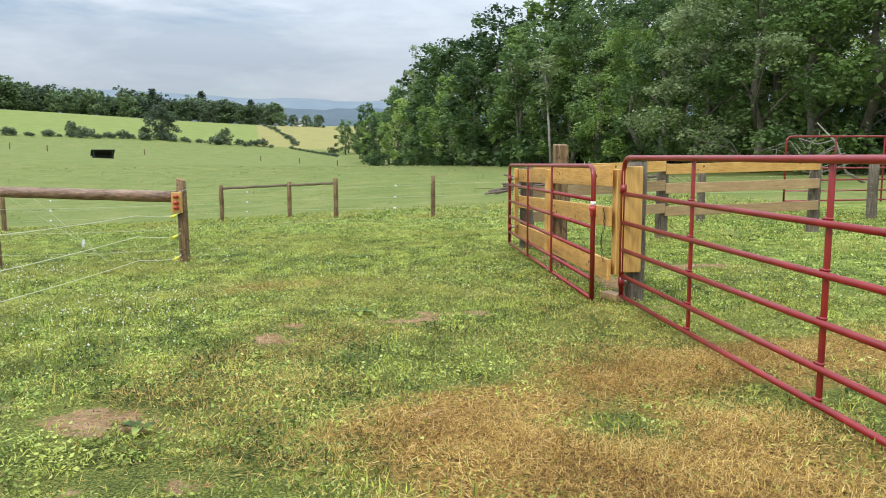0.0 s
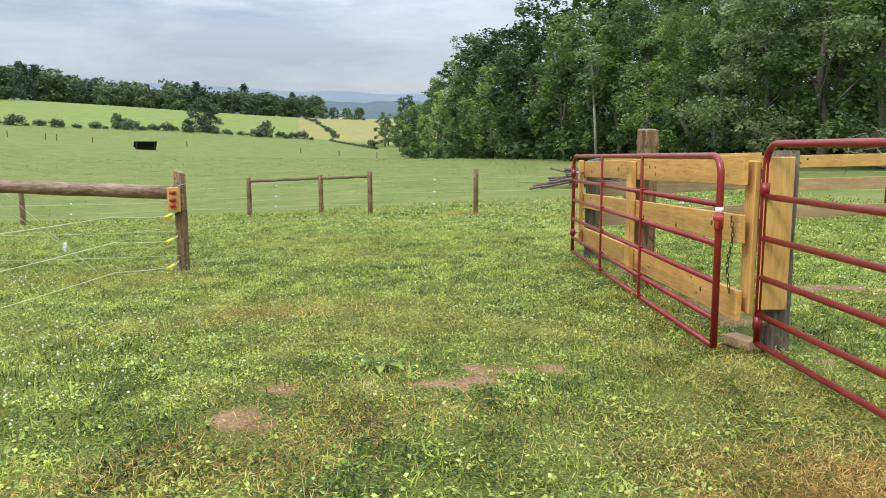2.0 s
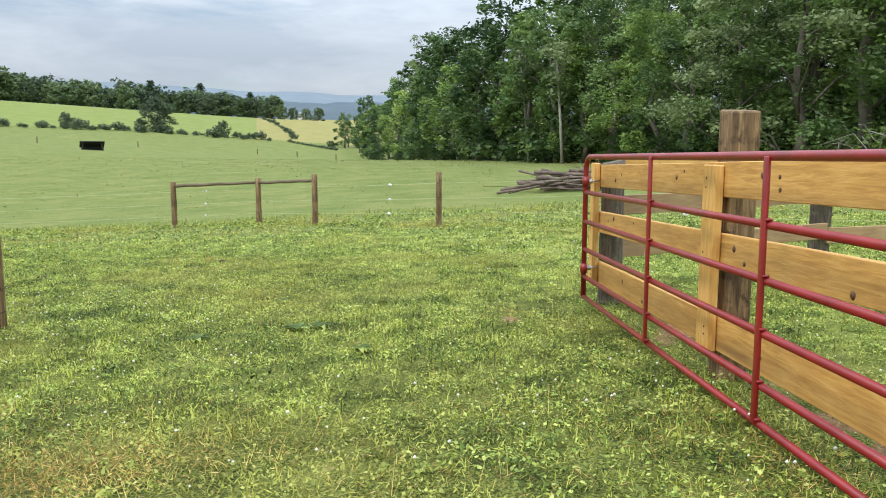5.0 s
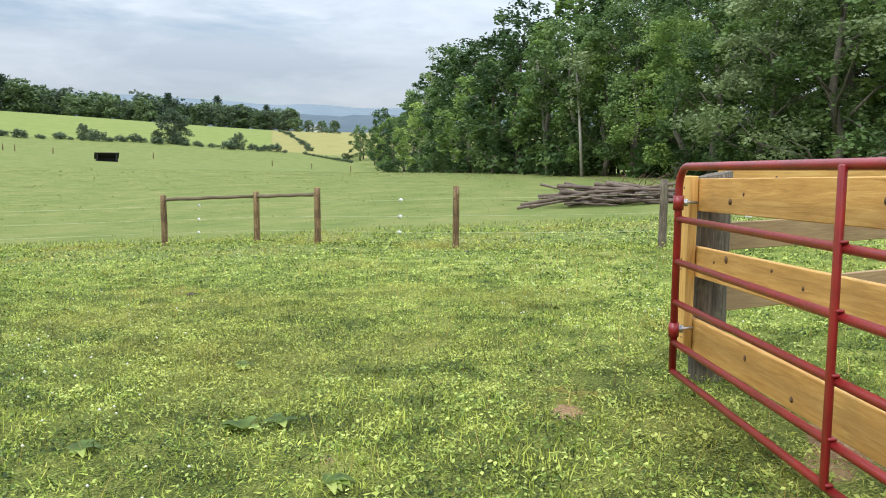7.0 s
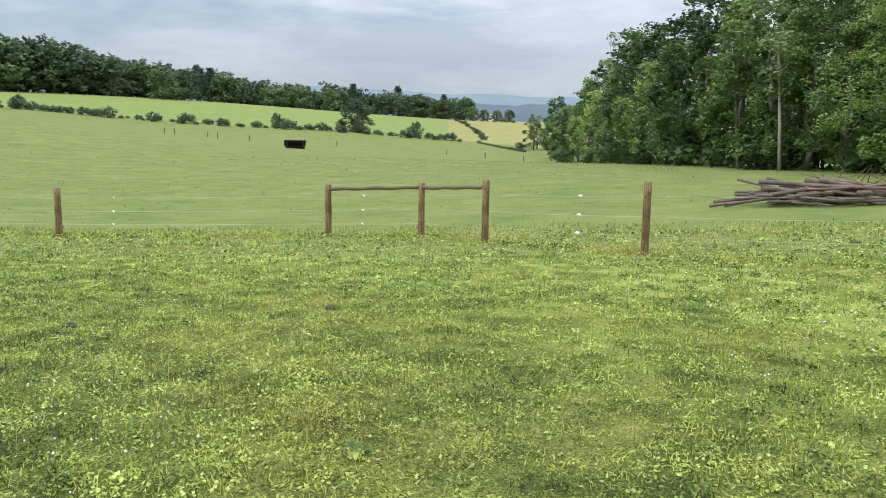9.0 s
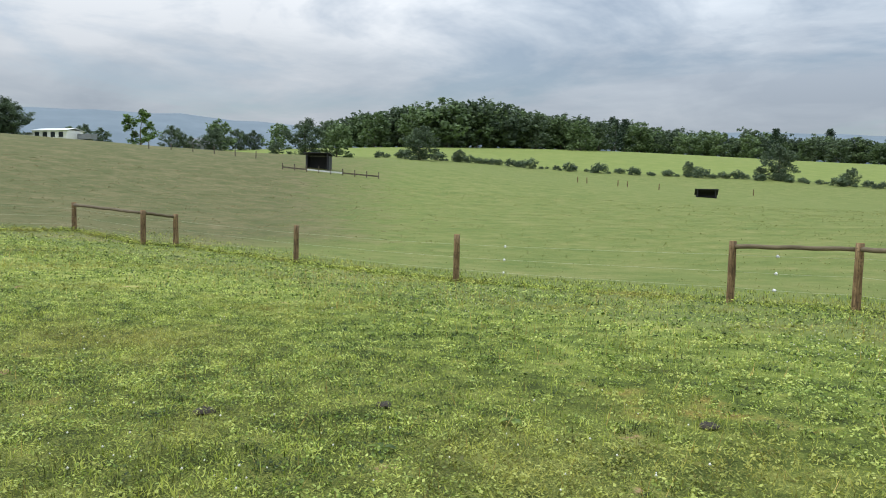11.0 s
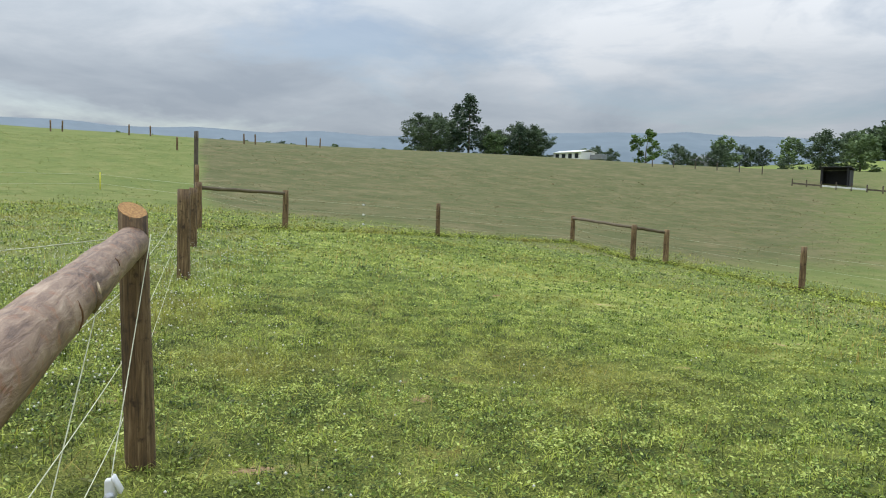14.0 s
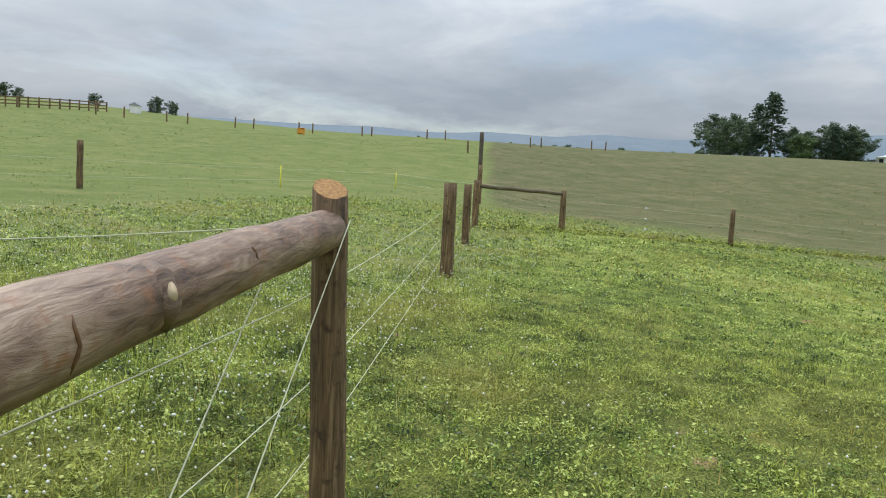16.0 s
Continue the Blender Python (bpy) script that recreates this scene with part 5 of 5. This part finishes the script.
for k in range(40):
    a = -50.5 + 21 * (k + random.random()) / 40
    d = 455 + random.uniform(-15, 60)
    top = 1.2 + 0.65 * math.sin(math.pi * min(1, max(0, (-30 - a) / 20)))
    far_put(far_trees[k % 3] if k % 5 else far_trees[0], a, d, top * random.uniform(0.85, 1.1), HILLWOOD)
for k in range(9):
    far_put(pine, -34.5 + 4.5 * k / 9 + random.uniform(-0.2, 0.2), 500 + random.uniform(-10, 20), random.uniform(0.95, 1.3), HILLWOOD)
RIDGE = "trees along the top of the far field"
for k in range(62):
    a = -32 + 23.5 * (k + random.random()) / 62
    d = 545 + random.uniform(-12, 50)
    far_put(pine if k % 9 == 2 or 3 < k < 11 else far_trees[k % 3], a, d, random.uniform(0.85, 1.3) * (1.2 if a < -25 else 1.0), RIDGE)
for a, d, s in ((-8.3, 540, 0.7), (-7.4, 560, 0.6), (-6.4, 560, 0.6), (-5.5, 545, 0.65)):
    far_put(far_trees[1], a, d, s, RIDGE)
ROUND = "single trees near the hedges"
for a, d, s, k in ((-17.0, 296, 0.82, 0), (-18.2, 294, 0.3, 0), (-12.6, 294, 0.4, 0), (-23.0, 294, 0.36, 0), (-61.3, 272, 0.58, 0), (-60.2, 270, 0.38, 0), (-58.7, 272, 0.6, 0), (-54.2, 280, 0.34, 0), (-52.0, 262, 0.82, 0), (-49.6, 266, 0.8, 1), (-43.3, 275, 0.8, 0), (-40.2, 285, 0.32, 0),
                   (-58.2, 430, 1.15, 1), (-56.8, 432, 0.75, 0), (-55.8, 435, 0.7, 0), (-54.0, 430, 1.0, 1), (-67.4, 330, 0.55, 0), (-68.3, 330, 0.5, 1), (-66.2, 330, 0.5, 0), (-72, 330, 0.6, 1)):
    far_put(round_tree if k == 0 else far_trees[k], a, d, s * (1.15 if k == 0 else 1.0), ROUND)
HEDGE = "bushes of the field hedge"
for k in range(66):
    a = -47 + 38 * (k + random.uniform(0.1, 0.9)) / 66
    d = 290 + random.uniform(-4, 4)
    far_put(bush, a, d, random.choice((0.35, 0.45, 0.6, 0.75, 0.9, 1.15)) * random.uniform(0.85, 1.15), HEDGE)
for k in range(14):
    a, d = -9.6 + 2.6 * k / 14, 300 + 190 * (1 - k / 14)
    far_put(bush, a + random.uniform(-0.1, 0.1), d, random.uniform(0.4, 0.8), HEDGE)
for k in range(12):
    far_put(bush, -7.6 + 3.8 * k / 12, 290 - 3 * k, random.uniform(0.3, 0.5), HEDGE)
SKY = "low trees on the far skyline"
for k in range(26):
    far_put(far_trees[k % 2], -103 + 22 * k / 26 + random.uniform(-0.3, 0.3), 330 + random.uniform(-20, 30), random.uniform(0.22, 0.4), SKY)
for a, d, s in ((-130.6, 150, 0.16), (-129.8, 148, 0.12), (-121.2, 150, 0.2), (-120.2, 152, 0.17), (-125.2, 150, 0.15)):
    far_put(far_trees[0], a, d, s, SKY)


# ---- grass, clover and flowers ----
def patches(x, y, scale, seed):
    """Loose patches between 0 and 1, from a few sine waves that cross at odd angles."""
    rng = np.random.default_rng(seed)
    f = np.zeros_like(x)
    for k in range(9):
        a, w = rng.uniform(0, 6.28), scale * rng.uniform(0.5, 2.2)
        f += np.sin((x * math.cos(a) + y * math.sin(a)) * w + rng.uniform(0, 6.28))
    return np.clip(0.5 + f / 7.0, 0, 1)


def scatter(n, x0, x1, y0, y1, dens, rng):
    x, y = rng.uniform(x0, x1, n), rng.uniform(y0, y1, n)
    d = from_walk(x, y)
    keep = rng.random(n) < dens(x, y, d)
    return x[keep], y[keep], d[keep]


def blades(name, x, y, h, w, lean, mat, rng, label, bend=True):
    n = len(x)
    z = land(x, y) - 0.005
    a, l = rng.uniform(0, 6.283, n), rng.uniform(0.1, 1, n) * lean
    dx, dy = np.cos(a), np.sin(a)
    sx, sy = -dy * w * 0.5, dx * w * 0.5
    base = np.stack([x, y, z], -1)
    side = np.stack([sx, sy, np.zeros(n)], -1)
    tip = base + np.stack([dx * l * h, dy * l * h, h * np.sqrt(np.maximum(0.03, 1 - np.minimum(1, l * 0.78) ** 2))], -1)
    if bend:
        mid = base + np.stack([dx * l * h * 0.35, dy * l * h * 0.35, h * (0.62 - 0.2 * np.minimum(1, l))], -1)
        v = np.stack([base - side, base + side, mid + side * 0.8, mid - side * 0.8, tip], 1).reshape(-1, 3)
        k = np.arange(n)[:, None] * 5
        me = arrays_mesh(name, v, k + np.array([[0, 1, 2, 3]]), k + np.array([[3, 2, 4]]), mat)
    else:
        v = np.stack([base - side, base + side, tip], 1).reshape(-1, 3)
        me = arrays_mesh(name, v, None, np.arange(n)[:, None] * 3 + np.array([[0, 1, 2]]), mat)
    tagged(new(name, me), label, "grass", kind="stuff")


def clumps_of_leaves(name, x, y, rad, hgt, per, size, mat, rng, label, category="clover"):
    """Low rounded cushions of small leaves that face outwards and up, with dark gaps between them."""
    n = len(x)
    base = np.repeat(np.stack([x, y, land(x, y)], -1), per, 0)
    r, h, s = (np.repeat(q, per)[:, None] for q in (rad, hgt, size))
    m = n * per
    u = rng.normal(size=(m, 3))
    u[:, 2] = np.abs(u[:, 2]) + 0.1
    u /= np.linalg.norm(u, axis=1)[:, None]
    q = rng.random((m, 1)) ** 0.4
    p = base + u * np.concatenate([r, r, h], 1) * q + np.array([0, 0, 0.004])
    nrm = u * 0.7 + rng.normal(size=(m, 3)) * 0.42 + np.array([0, 0, 0.55])
    a = np.cross(nrm, rng.normal(size=(m, 3)))
    a /= np.linalg.norm(a, axis=1)[:, None] + 1e-6
    b = np.cross(nrm, a)
    b /= np.linalg.norm(b, axis=1)[:, None] + 1e-6
    s = s * rng.uniform(0.6, 1.3, (m, 1))
    w = rng.uniform(0.25, 0.85, (m, 1))
    v = np.stack([p - a * s, p - b * s * w + a * s * 0.15, p + a * s, p + b * s * w + a * s * 0.15], 1).reshape(-1, 3)
    tagged(new(name, arrays_mesh(name, v, np.arange(m * 4).reshape(-1, 4), None, mat)), label, category, kind="stuff")


FENCE_RUN = [(-24.2, 2.62), (-26.66, 4.85), (-30.18, 10.26), (-34.0, 16.95), (-27.8, 16.85), (-27.6, 18.0), (-21.0, 18.48), (-14.24, 18.38), (-7.4, 18.7), (-5.15, 18.55), (-3.5, 16.95), (-0.6, 14.5), (2.92, 13.2)]


def grow():
    rng = np.random.default_rng(77)
    def sparse(x, y):
        return 1 - 0.95 * np.clip(bare_soil(x, y) * 1.7 - 1.2 * patches(x, y, 7.0, 17), 0, 1)
    tall = lambda x, y: 0.55 * blob(x, y, -4.3, -0.6, 0.9, 1.3) + np.clip((-y + 4.2 - 0.09 * (x + 7)) * 2, 0, 1) * np.clip((-5.2 - x) * 1.5, 0, 1)
    # the mat of short leaves close to the walk, in low tufts
    x, y, d = scatter(450000, -13.0, 2.3, -4.6, 10.5, lambda x, y, d: np.clip(1.25 - d / 5.6, 0.0, 1) * sparse(x, y) * (1 - 0.85 * dry_straw(x, y)), rng)
    n = len(x)
    tuft = patches(x, y, 9.0, 41) * 0.6 + patches(x, y, 3.4, 42) * 0.4
    z = land(x, y) + 0.004 + rng.random(n) * 0.05 * tuft * (1 + 1.2 * tall(x, y))
    a, el = rng.uniform(0, 6.283, n), rng.normal(0.45, 0.42, n)
    u = np.stack([np.cos(a) * np.cos(el), np.sin(a) * np.cos(el), np.sin(el)], -1)
    w = np.stack([-np.sin(a), np.cos(a), rng.normal(0, 0.5, n)], -1)
    ln, wd = rng.uniform(0.02, 0.05, n)[:, None], rng.uniform(0.0014, 0.0038, n)[:, None]
    c = np.stack([x, y, z], -1)
    v = np.stack([c, c + u * ln * 0.4 + w * wd, c + u * ln, c + u * ln * 0.4 - w * wd], 1).reshape(-1, 3)
    tagged(new("turf", arrays_mesh("turf", v, np.arange(n * 4).reshape(-1, 4), None, M_GRASS)), "dense short green turf", "grass", kind="stuff")
    # upright blades among it
    x, y, d = scatter(210000, -15, 5, -6.5, 14, lambda x, y, d: np.clip(1.15 - d / 7.5, 0.0, 1) * sparse(x, y) * (1 - 0.7 * dry_straw(x, y)) * np.clip(patches(x, y, 3.1, 3) * 1.6 - 0.35 + tall(x, y), 0.05, 1), rng)
    h = rng.uniform(0.03, 0.08, len(x)) * (0.55 + 0.9 * patches(x, y, 4.2, 5)) * (1 + 0.7 * tall(x, y))
    blades("grass", x, y, h, rng.uniform(0.004, 0.008, len(x)), 1.2, M_GRASS, rng, "short green pasture grass")
    # dry straw lying on the worn ground
    x, y, d = scatter(1150000, -4.4, 3.0, -4.8, 2.5, lambda x, y, d: np.clip(dry_straw(x, y) * 0.9, 0.03, 1) * np.clip(patches(x, y, 3.3, 8) * 1.7 - 0.3, 0.08, 1) * (1 - 0.6 * bare_soil(x, y)), rng)
    n = len(x)
    a, el = rng.uniform(0, 6.283, n), rng.normal(0.25, 0.4, n)
    u = np.stack([np.cos(a) * np.cos(el), np.sin(a) * np.cos(el), np.sin(el)], -1)
    w = np.stack([-np.sin(a), np.cos(a), rng.normal(0, 0.4, n)], -1)
    ln, wd = rng.uniform(0.02, 0.065, n)[:, None], rng.uniform(0.0009, 0.0019, n)[:, None]
    c = np.stack([x, y, land(x, y) + 0.006 + rng.random(n) * 0.03], -1)
    v = np.stack([c, c + u * ln * 0.5 + w * wd, c + u * ln, c + u * ln * 0.5 - w * wd], 1).reshape(-1, 3)
    tagged(new("straw", arrays_mesh("straw", v, np.arange(n * 4).reshape(-1, 4), None, M_DRY)), "dry yellow straw lying on worn ground", "grass", kind="stuff")
    # turf farther off, in coarser blades
    x, y, d = scatter(190000, -36, 10, -4, 22, lambda x, y, d: np.clip((d - 3) / 4, 0, 1) * np.clip(1.2 - d / 26, 0.0, 1) * (0.4 + 0.6 * patches(x, y, 1.2, 9)), rng)
    h = rng.uniform(0.05, 0.12, len(x)) * (0.75 + 0.35 * tall(x, y) + 0.5 * (y > 18.2))
    blades("grass", x, y, h, 0.005 + 0.001 * d, 1.35, M_GRASS, rng, "pasture grass", False)
    # dry seed stalks standing in the turf
    x, y, d = scatter(60000, -30, 12, -6, 26, lambda x, y, d: np.clip(1.1 - d / 18, 0.05, 1) * patches(x, y, 0.8, 12) * 0.5 * (y < 18.3), rng)
    blades("dry_stalks", x, y, rng.uniform(0.08, 0.2, len(x)), 0.003 + 0.0006 * d, 1.0, M_DRY, rng, "dry grass stalks", False)
    # clover and broad leaves: flat little leaves just above the turf
    x, y, d = scatter(220000, -15, 5, -6, 13, lambda x, y, d: np.clip(1.1 - d / 8.5, 0, 1) * sparse(x, y) * (1 - dry_straw(x, y)) * np.clip(patches(x, y, 1.3, 21) * 1.5 - 0.25 + tall(x, y), 0, 1), rng)
    n = len(x)
    z = land(x, y) + rng.uniform(0.015, 0.06, n) * (1 + tall(x, y))
    c = np.stack([x, y, z], -1)
    a = rng.uniform(0, 6.283, n)
    s = rng.uniform(0.006, 0.013, n)[:, None]
    u = np.stack([np.cos(a), np.sin(a), rng.normal(0, 0.35, n)], -1)
    w = np.stack([-np.sin(a), np.cos(a), rng.normal(0, 0.35, n)], -1)
    v = np.stack([c - u * s, c - w * s * 0.8, c + u * s, c + w * s * 0.8], 1).reshape(-1, 3)
    tagged(new("clover", arrays_mesh("clover", v, np.arange(n * 4).reshape(-1, 4), None, M_CLOVER)), "low green clover leaves in the turf", "clover", kind="stuff")
    # cushions of clover and broad-leaved plants that make up most of the sward
    thick = lambda x, y: 0.35 + 0.65 * patches(x, y, 2.6, 61)
    x, y, d = scatter(54000, -15, 3.4, -5.2, 11.5, lambda x, y, d: np.clip(1.3 - d / 5.5, 0, 1) * sparse(x, y) * (1 - 0.9 * dry_straw(x, y)) * thick(x, y), rng)
    n = len(x)
    g = 0.6 + 0.8 * patches(x, y, 5.0, 62) + 0.8 * tall(x, y)
    clumps_of_leaves("clover", x, y, rng.uniform(0.03, 0.075, n), rng.uniform(0.02, 0.05, n) * g, 16, rng.uniform(0.007, 0.014, n) * (0.8 + 0.08 * d), M_CLOVER, rng, "low cushions of green clover and weeds")
    x, y, d = scatter(52000, -34, 9, -5, 20, lambda x, y, d: np.clip((d - 3.2) / 2.5, 0, 1) * np.clip(1.25 - d / 20, 0.0, 1) * thick(x, y) * sparse(x, y), rng)
    n = len(x)
    clumps_of_leaves("clover", x, y, rng.uniform(0.06, 0.15, n), rng.uniform(0.03, 0.07, n) * (0.7 + 0.6 * patches(x, y, 1.5, 63)), 9, rng.uniform(0.012, 0.022, n) * (0.75 + 0.06 * d), M_CLOVER, rng, "low cushions of clover across the paddock")
    # low rough tufts over the meadow outside the fence, browner where it has gone to seed
    az, dd = rng.uniform(-140, 12, 24000), 17 + 95 * rng.random(24000) ** 0.8
    x, y = -3 + dd * np.sin(np.radians(az)), 4 + dd * np.cos(np.radians(az))
    out = ((y > 19.0) | ((x < -31) & (y > 3.2 + 0.133 * (x + 24))) | ((y < 1.5 + 0.12 * (x + 24)) & (x < -12))) & ~((x > 2) & (y > 24) & (x > y * 0.12))
    keep = out & (rng.random(len(x)) < 0.25 + 0.75 * patches(x, y, 0.6, 51))
    seedy = (az + rng.normal(0, 7, len(az)) < -48) & (y > 3.2 + 0.133 * (x + 24))
    for sel, mat, lab in ((keep & seedy, M_SEEDY, "brownish seeding meadow grass in rough tufts"), (keep & ~seedy, M_MEADOW, "rough green meadow grass in low tufts")):
        n = int(sel.sum())
        clumps_of_leaves("meadow_tufts", x[sel], y[sel], rng.uniform(0.2, 0.7, n), rng.uniform(0.03, 0.09, n), 6, rng.uniform(0.014, 0.03, n) * (0.6 + dd[sel] / 45), mat, rng, lab, "grass")
    # taller uncut grass under the wires of the paddock fence
    spots = []
    for (ax, ay), (bx, by) in zip(FENCE_RUN, FENCE_RUN[1:]):
        m = int(math.hypot(bx - ax, by - ay) * 34)
        t = rng.random(m)
        spots.append(np.stack([ax + (bx - ax) * t + rng.normal(0, 0.2, m), ay + (by - ay) * t + rng.normal(0, 0.2, m)], -1))
    x, y = np.concatenate(spots).T
    n = len(x)
    clumps_of_leaves("uncut_grass", x, y, rng.uniform(0.08, 0.2, n), rng.uniform(0.05, 0.15, n) * (1 + 0.6 * (x < -20)), 14, rng.uniform(0.014, 0.028, n) * (1 + 0.5 * (x < -12)), M_GRASS, rng, "taller uncut grass and weeds under the fence wires", "grass")
    # white clover heads
    x, y, d = scatter(42000, -24, 4, -5, 16, lambda x, y, d: np.clip(1.2 - d / 14, 0.02, 1) * np.clip(patches(x, y, 0.7, 31) * 0.5 - 0.25 + 1.0 * tall(x, y), 0, 1) * (1 - dry_straw(x, y)), rng)
    n = len(x)
    c = np.stack([x, y, land(x, y) + rng.uniform(0.05, 0.1, n) * (1 + 0.8 * tall(x, y))], -1)
    s = rng.uniform(0.005, 0.010, n)[:, None]
    ax = np.eye(3)
    v = np.stack([c + ax[0] * s, c + ax[1] * s, c - ax[0] * s, c - ax[1] * s, c + ax[2] * s, c - ax[2] * s], 1).reshape(-1, 3)
    k = np.arange(n)[:, None] * 6
    t = np.concatenate([k + np.array([f]) for f in ((0, 1, 4), (1, 2, 4), (2, 3, 4), (3, 0, 4), (1, 0, 5), (2, 1, 5), (3, 2, 5), (0, 3, 5))])
    tagged(new("clover_flowers", arrays_mesh("clover_flowers", v, None, t, M_FLOWER)), "small white clover flower heads", "flowers", kind="stuff")


grow()


# broad weeds in the turf
def weed(x, y, s, seed):
    rng = random.Random(seed)
    ob = thing("weed", "broad-leaved green dock weed in the turf", "weed", x, y, group="broad-leaved weeds")
    for k in range(rng.randint(6, 10)):
        a, ln, wd = rng.uniform(0, 6.28), s * rng.uniform(0.7, 1.2), s * rng.uniform(0.16, 0.26)
        bm = bmesh.new()
        rows = []
        for j in range(5):
            t = j / 4
            r, z = ln * t, ln * (0.65 * t - 0.55 * t * t) * 1.2 + 0.01
            hw = wd * math.sin(math.pi * (0.1 + 0.88 * t)) + 0.002
            c, sn = math.cos(a), math.sin(a)
            rows.append([bm.verts.new((c * r - sn * o, sn * r + c * o, z + abs(o) * 0.35)) for o in (-hw, 0, hw)])
        for j in range(4):
            for i in range(2):
                bm.faces.new((rows[j][i], rows[j][i + 1], rows[j + 1][i + 1], rows[j + 1][i]))
        part("leaf", bm, M_CLOVER, ob)


for k, (x, y, s) in enumerate(((-2.02, -0.23, 0.17), (-2.15, -0.1, 0.12), (-1.83, 3.42, 0.14), (-2.31, 4.13, 0.16), (-2.15, 4.2, 0.13), (-3.0, 3.9, 0.13), (-2.6, 5.4, 0.12), (-5.1, 7.0, 0.12), (-2.9, -2.9, 0.13), (-4.9, 8.0, 0.12))):
    weed(x, y, s * 0.8, k)
